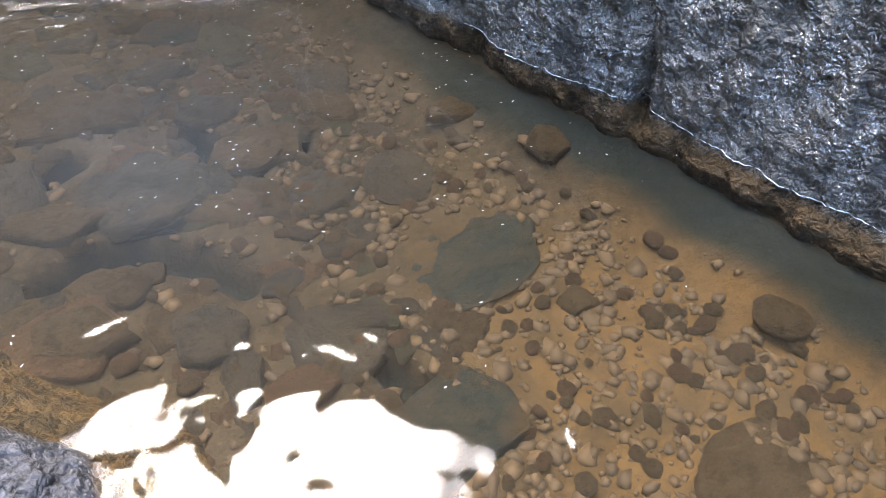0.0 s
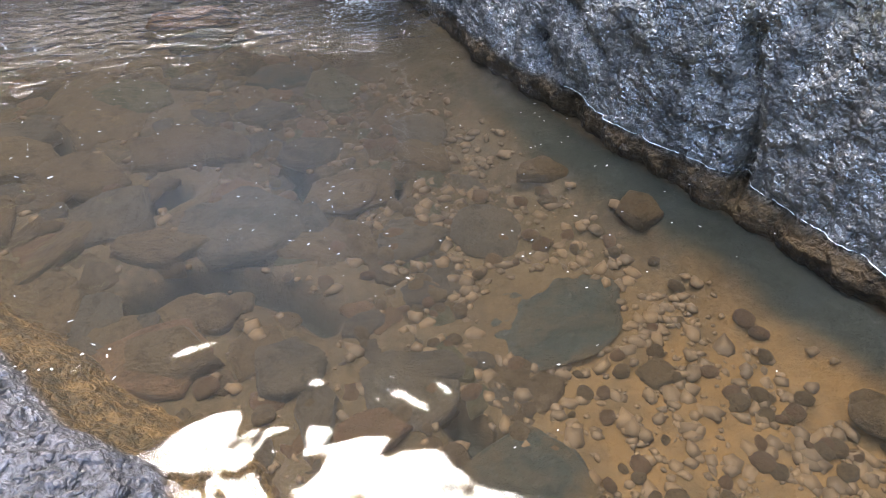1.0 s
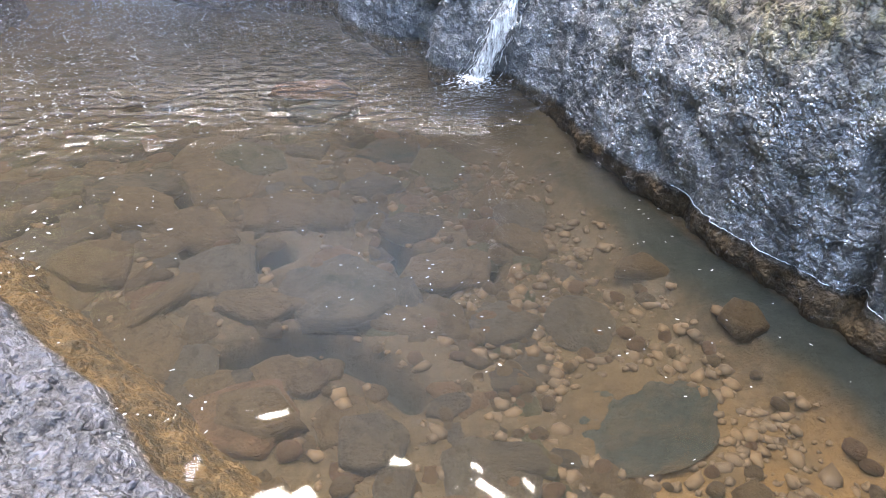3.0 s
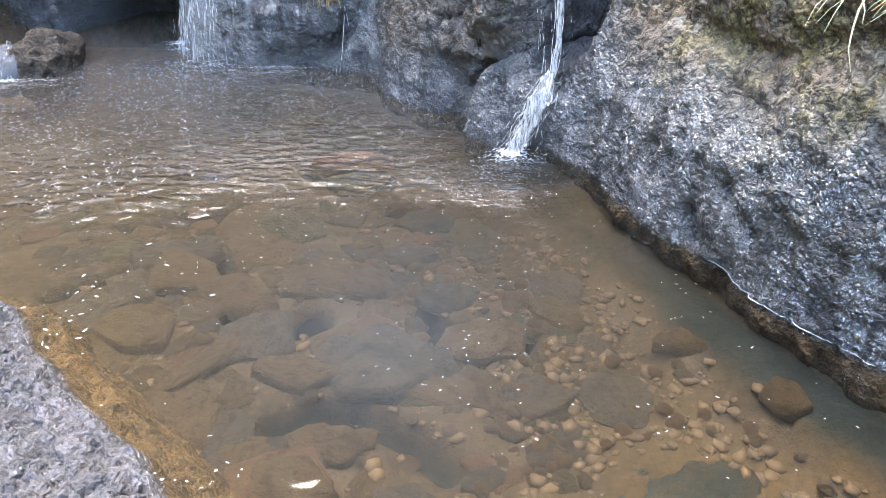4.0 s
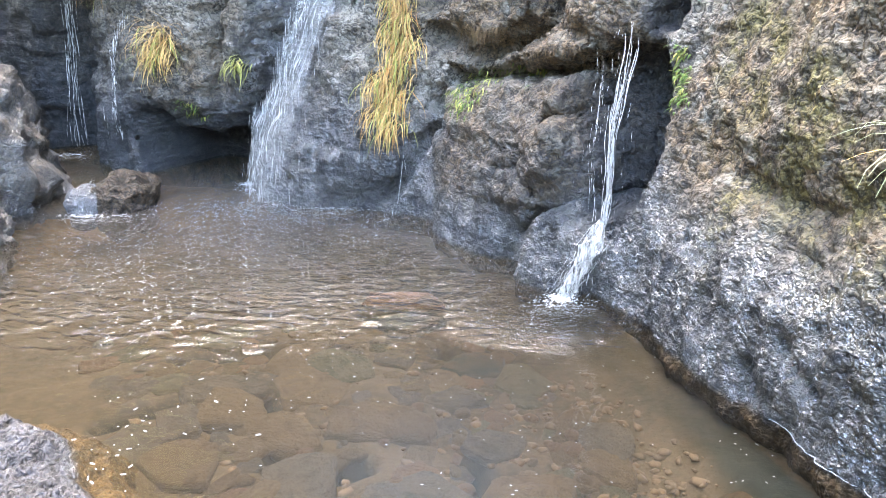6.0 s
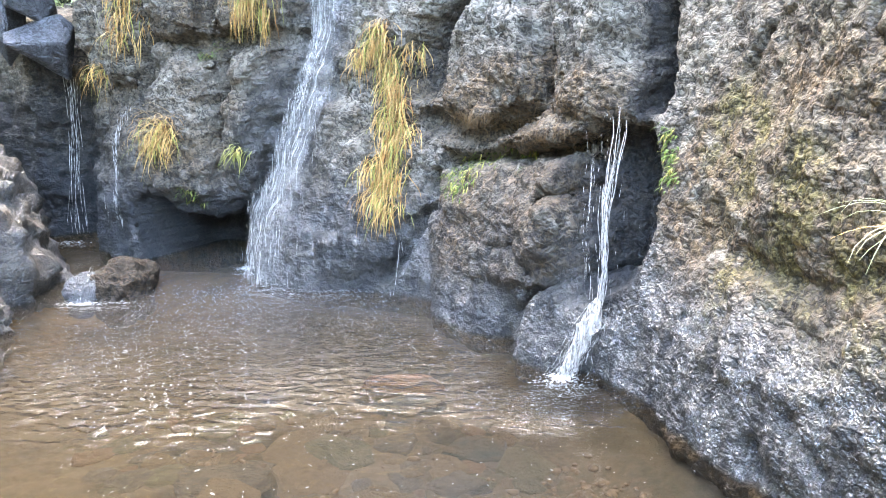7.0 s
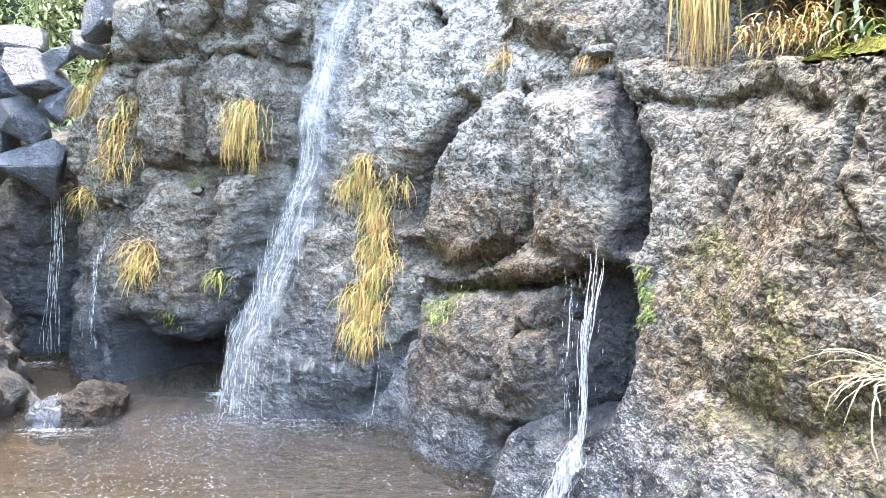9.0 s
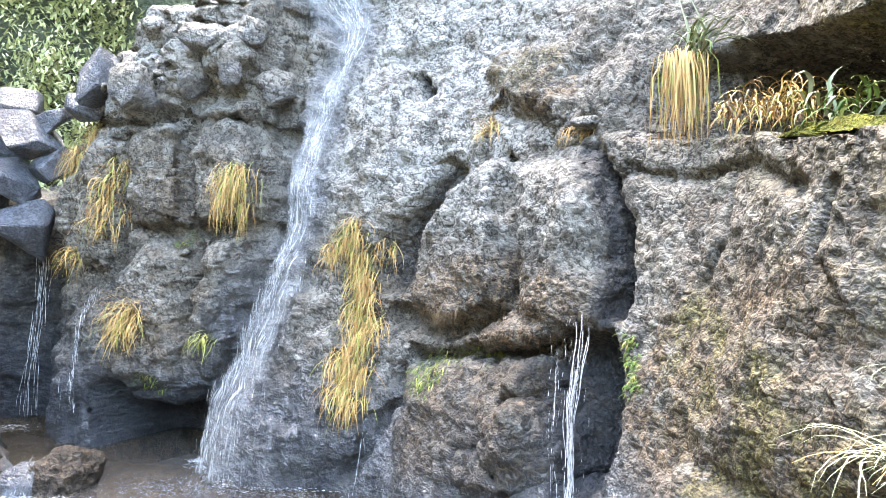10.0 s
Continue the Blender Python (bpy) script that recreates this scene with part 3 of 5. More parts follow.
    # shade painted black in cracks, cave and recess, over rock wet by the falls
    shade_and_wet = np.clip(smooth(0.09, 0.04, along(U, V, [(6.44, 2.34), (6.24, 2.1), (6.12, 1.9), (6.06, 1.64), (6.06, 1.4)])) + smooth(0.0, 0.12, inside(U, V, RECESS)) + smooth(0.26, 0.08, along(U, V, [(6.05, 0.95), (6.0, 0.7), (6.05, 0.5)]))
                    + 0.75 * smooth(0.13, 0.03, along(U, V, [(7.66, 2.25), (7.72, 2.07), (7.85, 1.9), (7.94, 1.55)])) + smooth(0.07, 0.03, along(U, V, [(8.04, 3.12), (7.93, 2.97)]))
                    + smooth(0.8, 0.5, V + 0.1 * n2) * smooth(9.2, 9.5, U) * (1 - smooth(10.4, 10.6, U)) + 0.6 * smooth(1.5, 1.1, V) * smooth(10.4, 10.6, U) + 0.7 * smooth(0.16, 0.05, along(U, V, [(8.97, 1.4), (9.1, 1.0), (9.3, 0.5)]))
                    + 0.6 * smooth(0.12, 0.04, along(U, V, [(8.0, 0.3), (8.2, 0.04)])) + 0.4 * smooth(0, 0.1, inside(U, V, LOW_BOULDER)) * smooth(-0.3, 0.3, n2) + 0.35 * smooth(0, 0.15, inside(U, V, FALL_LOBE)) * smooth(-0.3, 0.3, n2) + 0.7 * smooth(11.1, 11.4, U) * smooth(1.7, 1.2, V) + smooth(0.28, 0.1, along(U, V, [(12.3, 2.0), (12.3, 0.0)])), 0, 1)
    brown = 0.9 * np.clip(spread(U, V, 6.95, 1.40, 1.0, 0.36) * 2.2 + smooth(0, 0.08, inside(U, V, HUMP)) * 2 + 0.55 * spread(U, V, 4.95, 1.58, 0.7, 0.22) + 0.8 * spread(U, V, 5.62, 1.15, 0.28, 0.55) + 0.6 * spread(U, V, 5.0, 0.95, 0.9, 0.42)
                    + 0.75 * smooth(0, 0.1, inside(U, V, LOW_BOULDER)) * smooth(0.1, 0.4, V) + 0.4 * spread(U, V, 7.25, 0.6, 0.35, 0.4) + smooth(-0.01, -0.06, V) + 0.5 * spread(U, V, 10.0, 2.3, 0.8, 0.6) + 0.7 * spread(U, V, 10.0, 0.9, 0.5, 0.4) + 0.6 * spread(U, V, 7.9, 1.5, 0.3, 0.4)
                    + 0.15 * smooth(9.2, 9.5, U) * smooth(0.6, 1.0, V) + 0.3 * smooth(0.1, 0.5, n) + 0.3 * right * smooth(0.6, 1.0, V), 0, 1)
    wet = np.clip(wet * (1 - 0.6 * brown), 0, 1)
    mossy = np.clip(sum(0.9 * spread(U, V, cu, cv, ru, rv) for cu, cv, ru, rv in ((5.33, 1.26, 0.16, 0.22), (5.08, 0.94, 0.2, 0.14), (4.86, 1.06, 0.2, 0.2), (5.45, 1.41, 0.2, 0.2), (4.98, 1.27, 0.2, 0.16), (4.62, 0.7, 0.2, 0.35), (5.57, 1.3, 0.15, 0.2), (4.2, 0.55, 0.28, 0.35), (3.6, 0.85, 0.4, 0.4), (5.25, 0.55, 0.14, 0.35)))
                    + 0.8 * spread(U, V, 7.1, 3.0, 0.4, 0.25) + 0.7 * spread(U, V, 4.75, 0.98, 0.95, 0.36) + right * smooth(2.25, 2.35, V) * smooth(2.8, 2.6, V) * 0.8 + 0.38 * right * smooth(-0.1, 0.3, n2) * smooth(0.5, 0.9, V), 0, 1)
    # paler upper rock, with glare from above partly painted in
    pale = np.clip(smooth(1.7, 2.6, V) * smooth(6.2, 7.3, U) * (1 - smooth(8.7, 9.2, U)) + 0.95 * smooth(2.45, 2.95, V) * smooth(9.2, 9.6, U)
                   + right * smooth(1.5, 1.9, V) * (0.1 + 0.35 * n2) + 0.4 * spread(U, V, 5.0, 0.8, 0.7, 0.5) * smooth(-0.1, 0.3, n2) + 0.6 * spread(U, V, 6.6, 2.05, 0.6, 0.35) + 0.35 * spread(U, V, 7.25, 1.9, 0.35, 0.35), 0, 1)
    verts = np.stack([x, y, z], -1).reshape(-1, 3)
    me = mesh_of("rock_wall", verts, grid_faces(*U.shape), rock, wet=wet, shade_and_wet=shade_and_wet, brown=brown, moss=mossy, pale=pale, silted=smooth(-0.006, -0.03, V))
    WALL.update(u=u, v=V[:, 0], p=P)
    thing("rock_wall", me, "wet grey-brown basalt cliff with mossy patches above the pool", "cliff", kind="structure")


build_wall()


# ---- the pool bed and the ground beyond it ----
BANK = [(-0.1, 0.2), (-0.2, 0.7), (-0.27, 1.0), (-0.29, 1.12), (-0.5, 1.24), (-0.63, 1.36), (-0.79, 1.54), (-1.03, 1.73), (-1.17, 1.85), (-1.4, 2.03), (-1.5, 2.2), (-1.75, 2.33), (-2.3, 2.3)]


def bed_height(x, y):
    wall_near = np.full(np.shape(x), 9.0)
    for px, py in SLINE[::5]:
        wall_near = np.minimum(wall_near, np.hypot(x - px, y - py))
    z = -0.25 + 0.03 * fbm(x * 1.5, y * 1.5, 0 * x, 4, 51) - 0.05 * smooth(2.5, 4.5, y)
    wander = 0.05 * fbm(x * 3.5, y * 3.5, 0 * x, 3, 53)
    z = z + 0.11 * smooth(0.46, 0.16, wall_near + wander) * smooth(4.6, 3.2, y)
    z = z + 0.14 * smooth(0.5, 0.05, wall_near) * smooth(3.2, 3.8, y)
    z = z + 0.23 * np.exp(-(((x + 3.75) / 0.4) ** 2 + ((y - 4.9) / 0.8) ** 2))  # a silt bar at the far bank
    z = z + 0.12 * np.exp(-(((x + 2.6) / 0.7) ** 2 + ((y - 5.6) / 0.35) ** 2))
    return z, wall_near


# gaps between slabs, dug into the bed and coloured as shade
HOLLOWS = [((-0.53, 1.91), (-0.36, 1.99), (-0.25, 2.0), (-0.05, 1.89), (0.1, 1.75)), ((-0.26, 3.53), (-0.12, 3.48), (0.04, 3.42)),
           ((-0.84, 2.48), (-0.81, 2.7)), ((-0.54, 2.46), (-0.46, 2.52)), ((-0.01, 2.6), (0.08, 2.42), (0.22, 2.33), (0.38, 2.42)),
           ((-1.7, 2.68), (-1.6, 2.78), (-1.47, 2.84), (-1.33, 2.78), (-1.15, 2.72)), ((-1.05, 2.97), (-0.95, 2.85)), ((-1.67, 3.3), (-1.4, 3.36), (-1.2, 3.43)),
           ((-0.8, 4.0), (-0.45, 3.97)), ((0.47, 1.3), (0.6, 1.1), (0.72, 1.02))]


def build_ground():
    far = np.array([0.6, 1.6, 3.5, 8, 20, 50, 120, 300.0])
    x = np.r_[-4.9 - far[::-1], np.arange(-4.9, 2.6, 0.018), 2.6 + far]
    y = np.r_[0.3 - far[::-1], np.arange(0.3, 7.2, 0.018), 7.2 + far]
    X, Y = np.meshgrid(x, y)
    Z, near = bed_height(X, Y)
    Z = Z + 0.012 * fbm(X * 14, Y * 14, 0 * X, 4, 55, 0.6)
    out = np.maximum.reduce([smooth(0.35, -0.6, Y), smooth(-4.6, -6.5, X), smooth(2.6, 4.0, X), smooth(7.2, 8.5, Y)])
    rise = 0.5 + 0.3 * fbm(X * 0.4, Y * 0.4, 0 * X, 3, 57) + 0.03 * np.clip(np.hypot(X, Y - 3) - 8, 0, 60)
    Z = Z * (1 - out) + out * rise
    low = smooth(-1.6, -0.8, X) * smooth(2.3, 1.5, X) * smooth(0.5, 0.2, Y)  # low ground where the camera stands
    Z = Z * (1 - low) + np.minimum(Z, 0.06) * low
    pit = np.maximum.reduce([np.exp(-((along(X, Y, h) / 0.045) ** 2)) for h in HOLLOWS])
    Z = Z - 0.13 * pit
    # ledge shadow along the foot of the wall, put into the bed colour
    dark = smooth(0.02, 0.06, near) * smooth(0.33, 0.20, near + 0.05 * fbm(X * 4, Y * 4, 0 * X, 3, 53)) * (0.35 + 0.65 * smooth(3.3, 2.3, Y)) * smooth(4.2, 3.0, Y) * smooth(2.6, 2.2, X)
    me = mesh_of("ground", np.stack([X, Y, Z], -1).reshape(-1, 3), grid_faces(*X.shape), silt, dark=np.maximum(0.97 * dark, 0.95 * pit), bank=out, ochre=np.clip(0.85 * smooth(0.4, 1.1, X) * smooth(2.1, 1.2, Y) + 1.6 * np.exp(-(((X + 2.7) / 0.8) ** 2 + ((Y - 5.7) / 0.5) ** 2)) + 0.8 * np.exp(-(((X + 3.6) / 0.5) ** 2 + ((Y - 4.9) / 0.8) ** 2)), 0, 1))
    thing("ground", me, "ochre-brown silt bed of the pool and the stream banks", "ground", kind="structure")


build_ground()


def build_water():
    x, y = np.arange(-5.4, 2.9, 0.06), np.arange(0.0, 7.6, 0.06)
    X, Y = np.meshgrid(x, y)
    near = bed_height(X, Y)[1]
    main = np.exp(-((X + 1.9) ** 2 + (Y - 5.3) ** 2) / 2.2)
    side = np.exp(-((X - 0.35) ** 2 + (Y - 3.65) ** 2) / 0.12)
    ripple = np.clip(0.16 * main + 0.7 * side + 0.30 * smooth(2.7, 4.5, Y) * smooth(1.2, -0.6, X) + 0.12 * smooth(-0.6, -2.0, X) * smooth(2.2, 3.9, Y), 0, 1)
    # grey: bluish sky reflection over mid pool, painted as murk
    me = mesh_of("water", np.stack([X, Y, 0 * X], -1).reshape(-1, 3), grid_faces(*X.shape), water, ripple=ripple, air=np.clip(1.1 * np.exp(-(((X + 1.75) / 1.0) ** 2 + ((Y - 4.95) / 0.75) ** 2)) + 0.6 * side, 0, 1), grey=np.clip(0.25 * smooth(0.55, 0.36, near) * smooth(4.0, 3.2, Y) + np.exp(-(((X + 0.15) / 0.75) ** 2 + ((Y - 2.15) / 0.75) ** 2)), 0, 1), murk=(1 + 0.3 * smooth(-1.8, -2.3, X) * smooth(4.9, 5.3, Y)) * (1 - 0.2 * smooth(3.2, 4.4, Y) + 0.2 * main) * (0.1 + 0.9 * np.maximum(smooth(0.36, 0.58, near), smooth(3.4, 4.2, Y))) * (0.10 + 0.22 * smooth(1.2, 3.4, Y) + 0.08 * np.exp(-(((X + 0.15) / 0.7) ** 2 + ((Y - 2.0) / 0.7) ** 2))))
    ob = thing("water", me, "clear brown pool water, rippled below the falls", "water", kind="structure")
    ob.visible_shadow = False


build_water()


# ---- rock on the near bank ----
def build_bank_rock():
    p = np.array(BANK, float)
    s = np.r_[0, np.cumsum(np.hypot(*np.diff(p, axis=0).T))]
    u = np.arange(0, s[-1], 0.007)
    line = blur(np.stack([np.interp(u, s, p[:, n]) for n in (0, 1)], 1), 5)
    soft = blur(line, 60)
    d = np.gradient(soft, axis=0)
    d /= np.hypot(*d.T)[:, None]
    inward = np.stack([-d[:, 1], d[:, 0]], 1)
    w = np.r_[np.arange(-0.3, 0.5, 0.007), np.arange(0.5, 1.3, 0.014)]
    U, W = np.meshgrid(u, w)
    edge = 0.03 * fbm(U * 5, 0 * U, 0 * U, 4, 61)
    Wn = W + edge * smooth(-0.3, 0.1, W)
    z = np.interp(W, [-0.3, -0.2, -0.12, -0.03, 0.0, 0.03, 0.1, 0.3, 0.8, 1.1, 1.3], [-0.34, -0.2, -0.09, -0.04, 0.0, 0.045, 0.07, 0.11, 0.2, 0.2, -0.4])
    lobes = 0.05 * np.exp(-(((U - 1.25) / 0.25) ** 2)) - 0.09 * np.exp(-(((U - 2.55) / 0.06) ** 2)) * smooth(0.6, 0.0, W)
    z = z + smooth(-0.05, 0.1, W) * (lobes + 0.035 * fbm(U * 3, W * 3, 0 * U, 4, 63)) + 0.03 * fbm(U * 12, W * 12, 0 * U, 4, 65, 0.6) + 0.012 * fbm(U * 36, W * 36, 0 * U, 3, 67, 0.6)
    z = z - smooth(-0.02, 0.05, W) * (0.024 * smooth(0.1, 0.45, fbm(U * 19, W * 19, 0 * U, 3, 71, 0.6)) + 0.010 * smooth(0.1, 0.5, fbm(U * 55, W * 55, 0 * U, 2, 73, 0.6)))
    z = z - 0.6 * smooth(0.12, 0.0, U) - 0.6 * smooth(u[-1] - 0.12, u[-1], U)
    x = np.interp(U, u, line[:, 0]) + np.interp(U, u, inward[:, 0]) * Wn
    y = np.interp(U, u, line[:, 1]) + np.interp(U, u, inward[:, 1]) * Wn
    wet = np.clip(0.4 * smooth(0.10, 0.0, W) + 0.05 + 0.25 * fbm(U * 3, W * 3, 0 * U, 3, 69), 0, 1)
    me = mesh_of("bank_rock", np.stack([x, y, z], -1).reshape(-1, 3), grid_faces(*U.shape)[:, ::-1], bank_rock_mat, wet=wet, brown=1.0 * smooth(0.015, -0.03, W), moss=0.5 * smooth(0.0, -0.03, W), pale=0.1 + 0 * W, shade_and_wet=0 * W, silted=smooth(0.012, -0.02, W))
    thing("bank_rock", me, "pitted blue-grey wet boulder at the pool's near edge", "boulder")


build_bank_rock()

# ---- stones on the pool bed ----
def stone_mesh(name, seed, material, flat=1.0, sharp=0.0, level=3):
    bm = bmesh.new()
    bmesh.ops.create_icosphere(bm, subdivisions=level, radius=1.0)
    p = np.array([v.co for v in bm.verts])
    r = 1 + 0.30 * fbm(p[:, 0] * 1.1 + seed * 3.1, p[:, 1] * 1.1, p[:, 2] * 1.1, 2, seed) + 0.09 * fbm(p[:, 0] * 4 + seed, p[:, 1] * 4, p[:, 2] * 4, 3, seed + 3)
    if sharp:  # cut the ball by a few planes, the first across its top
        rng = np.random.default_rng(seed)
        for k in range(13):
            n = rng.normal(size=3) * (1, 1, 0.5) if k else np.array([0.12, 0.1, 1.0])
            n /= np.linalg.norm(n)
            far, cut = p @ n, rng.uniform(0.62, 0.86) if k else 0.55
            r = np.where(far * r > cut, r * (1 - sharp) + sharp * cut / np.maximum(far, 0.3), r)
        r = r + 0.03 * fbm(p[:, 0] * 6 + seed, p[:, 1] * 6, p[:, 2] * 6, 3, seed + 5)
    top = np.where(p[:, 2] > 0, flat, 1.0)
    for v, k, q, f in zip(bm.verts, r, p, top):
        v.co = Vector((q[0] * k, q[1] * k, q[2] * k * f))
    me = bpy.data.meshes.new(name)
    bm.to_mesh(me)
    bm.free()
    me.polygons.foreach_set("use_smooth", [True] * len(me.polygons))
    me.materials.append(material)
    return me


def slab_mesh(name, seed, material):
    """A broken flat stone: an uneven polygon with bevelled edges and a rough top."""
    rng = np.random.default_rng(seed)
    bm = bmesh.new()
    n = int(rng.integers(5, 9))
    turn = (np.arange(n) + rng.uniform(-0.35, 0.35, n)) * math.tau / n
    for t in turn:
        r = rng.uniform(0.7, 1.05)
        bm.verts.new((r * math.cos(t), r * math.sin(t), rng.uniform(0.55, 0.9)))
        bm.verts.new((r * math.cos(t) * 1.16, r * math.sin(t) * 1.16, -1.0))
    bm.verts.new((rng.normal() * 0.2, rng.normal() * 0.2, rng.uniform(0.75, 1.0)))
    bmesh.ops.convex_hull(bm, input=bm.verts)
    bmesh.ops.delete(bm, geom=[v for v in bm.verts if not v.link_faces], context="VERTS")
    bmesh.ops.bevel(bm, geom=list(bm.edges), offset=0.045, segments=2, affect="EDGES")
    bmesh.ops.subdivide_edges(bm, edges=list(bm.edges), cuts=2, use_grid_fill=True)
    bmesh.ops.triangulate(bm, faces=bm.faces)
    for v in bm.verts:
        p = v.co * 2.2 + Vector((seed * 1.7, 0, 0))
        v.co = v.co * (1 + 0.10 * noise.noise(p) + 0.05 * noise.noise(p * 3) + 0.03 * noise.noise(p * 7))
    me = bpy.data.meshes.new(name)
    bm.to_mesh(me)
    bm.free()
    me.polygons.foreach_set("use_smooth", [True] * len(me.polygons))
    me.materials.append(material)
    return me


def bed_z(x, y):
    return float(bed_height(np.array([x]), np.array([y]))[0][0])


def bed_stone(x, y, rx, ry, turn, material, label, high=0.6, seed=0, sharp=0.5, lift=0.0, flat=0.7):
    me = slab_mesh("bed_stone", seed, material) if sharp >= 0.5 else stone_mesh("bed_stone", seed, material, flat, sharp, 4 if max(rx, ry) > 0.06 else 3)
    ob = thing("bed_stone", me, label, "stone")
    h = min(0.5 * high * min(rx, ry), 0.045)
    ob.matrix_world = pose(x, y, bed_z(x, y) + 0.25 * h + lift, 5 * math.sin(seed * 2.3), 5 * math.cos(seed * 1.7), turn) @ Matrix.Diagonal((rx, ry, h, 1))
    return ob


TAN, GREY, DARK = "ochre silt-covered stone lying under brown water", "flat grey-brown stone under the pool water", "large dark greenish slab lying on the pool bed"
bed_stone(0.24, 2.40, 0.20, 0.17, 10, tan_stone, "round ochre stone with a dark hollow round it", 0.55, 1, 0.6)
bed_stone(0.22, 2.36, 0.12, 0.10, 30, tan_stone, TAN, 0.8, 2, 0.3, 0.03)
bed_stone(0.71, 2.10, 0.14, 0.155, 0, grey_stone, "rounded grey-brown stone on the pool bed", 0.7, 3, 0.3)
bed_stone(-0.29, 2.78, 0.10, 0.14, 20, tan_stone, TAN, 0.7, 4)
bed_stone(-0.85, 2.20, 0.075, 0.20, -28, tan_stone, TAN, 0.9, 5)
bed_stone(-0.98, 2.32, 0.05, 0.10, -25, tan_stone, TAN, 0.9, 6)
bed_stone(-0.82, 1.98, 0.09, 0.085, 0, tan_stone, TAN, 0.8, 7, 0.3)
bed_stone(-1.20, 2.42, 0.19, 0.19, 15, tan_stone, TAN, 0.5, 8)
bed_stone(-0.70, 2.40, 0.17, 0.19, -20, grey_stone, GREY, 0.45, 9)
bed_stone(-0.20, 2.27, 0.24, 0.22, 12, grey_stone, "broad flat grey slab under the pool water", 0.32, 10, 0.8)
bed_stone(0.05, 2.22, 0.10, 0.12, 0, grey_stone, GREY, 0.6, 11)
bed_stone(-0.50, 2.16, 0.19, 0.11, -8, tan_stone, TAN, 0.7, 12)
bed_stone(0.04, 2.14, 0.28, 0.11, -22, tan_stone, "long ochre slab standing over a dark hollow", 0.4, 613, 0.8, 0.0)
bed_stone(-0.39, 1.65, 0.16, 0.12, -12, tan_stone, TAN, 0.9, 14, 0.8, 0.01)
bed_stone(-0.03, 1.55, 0.12, 0.11, 0, grey_stone, GREY, 0.8, 15)
bed_stone(0.06, 1.38, 0.07, 0.13, -18, grey_stone, "leaf-shaped grey-green stone on the pool bed", 0.8, 16, 0.8)
bed_stone(0.21, 1.28, 0.12, 0.09, 10, red_stone, "reddish flat stone on the pool bed", 0.8, 17)
bed_stone(-0.25, 1.80, 0.08, 0.08, 0, tan_stone, TAN, 0.7, 18)
bed_stone(0.67, 1.41, 0.04, 0.04, 0, tan_stone, "small round ochre cobble on the pool bed", 0.9, 19, 0)
bed_stone(0.71, 1.35, 0.025, 0.045, 15, tan_stone, "small oval ochre cobble on the pool bed", 0.9, 20, 0)
bed_stone(0.83, 1.68, 0.30, 0.24, 12, dark_stone, DARK, 0.10, 21, 0.1)
bed_stone(-1.16, 2.83, 0.19, 0.17, 0, tan_stone, TAN, 0.5, 22)
bed_stone(1.10, 1.35, 0.075, 0.065, 25, tan_stone, TAN, 0.7, 23)
bed_stone(0.40, 1.49, 0.17, 0.07, -10, grey_stone, GREY, 0.8, 24)
bed_stone(-0.07, 3.38, 0.2, 0.14, 0, dark_stone, "dark flat stone on the pool bed", 0.5, 25)
bed_stone(1.27, 2.02, 0.08, 0.095, 0, tan_stone, TAN, 0.7, 26)
bed_stone(-1.36, 2.70, 0.15, 0.19, 30, grey_stone, GREY, 0.5, 27)
bed_stone(0.60, 1.06, 0.24, 0.19, 25, dark_stone, "dark grey broken boulder under the water", 0.3, 628, 0.9)
bed_stone(1.67, 1.08, 0.1, 0.09, 0, tan_stone, TAN, 0.9, 29, 0.3)
bed_stone(1.36, 0.70, 0.22, 0.14, 10, tan_stone, "broad orange-brown slab just under the water", 0.25, 30, 0.2)
bed_stone(-0.55, 4.14, 0.30, 0.13, -5, orange_stone, "orange-red flat stone near the falls", 0.5, 631, 0.6, 0.03)
bed_stone(-0.50, 3.86, 0.24, 0.15, 8, dark_stone, "dark flat stone on the pool bed", 0.5, 32, 0.7)
bed_stone(-1.27, 2.98, 0.26, 0.14, 12, grey_stone, GREY, 0.5, 33)
bed_stone(-1.50, 4.13, 0.24, 0.15, 0, tan_stone, TAN, 0.3, 34, 0.3, 0.0)
bed_stone(-0.13, 3.05, 0.16, 0.12, 0, grey_stone, GREY, 0.5, 35)
bed_stone(-0.86, 2.68, 0.21, 0.15, -20, tan_stone, TAN, 0.5, 36)
bed_stone(0.23, 1.30, 0.1, 0.08, 40, tan_stone, TAN, 0.6, 37)
bed_stone(0.42, 1.82, 0.09, 0.07, 0, grey_stone, GREY, 0.7, 38)
bed_stone(0.22, 1.70, 0.08, 0.06, 20, grey_stone, GREY, 0.7, 39)
bed_stone(0.42, 2.10, 0.17, 0.13, 0, grey_stone, GREY, 0.35, 40, 0.7)
bed_stone(0.08, 2.72, 0.15, 0.12, 0, grey_stone, GREY, 0.4, 41, 0.7)
bed_stone(1.0, 2.35, 0.12, 0.1, 0, tan_stone, TAN, 0.5, 42)


def hollow_near(x, y):
    return min(float(along(np.array([x]), np.array([y]), h)[0]) for h in HOLLOWS)


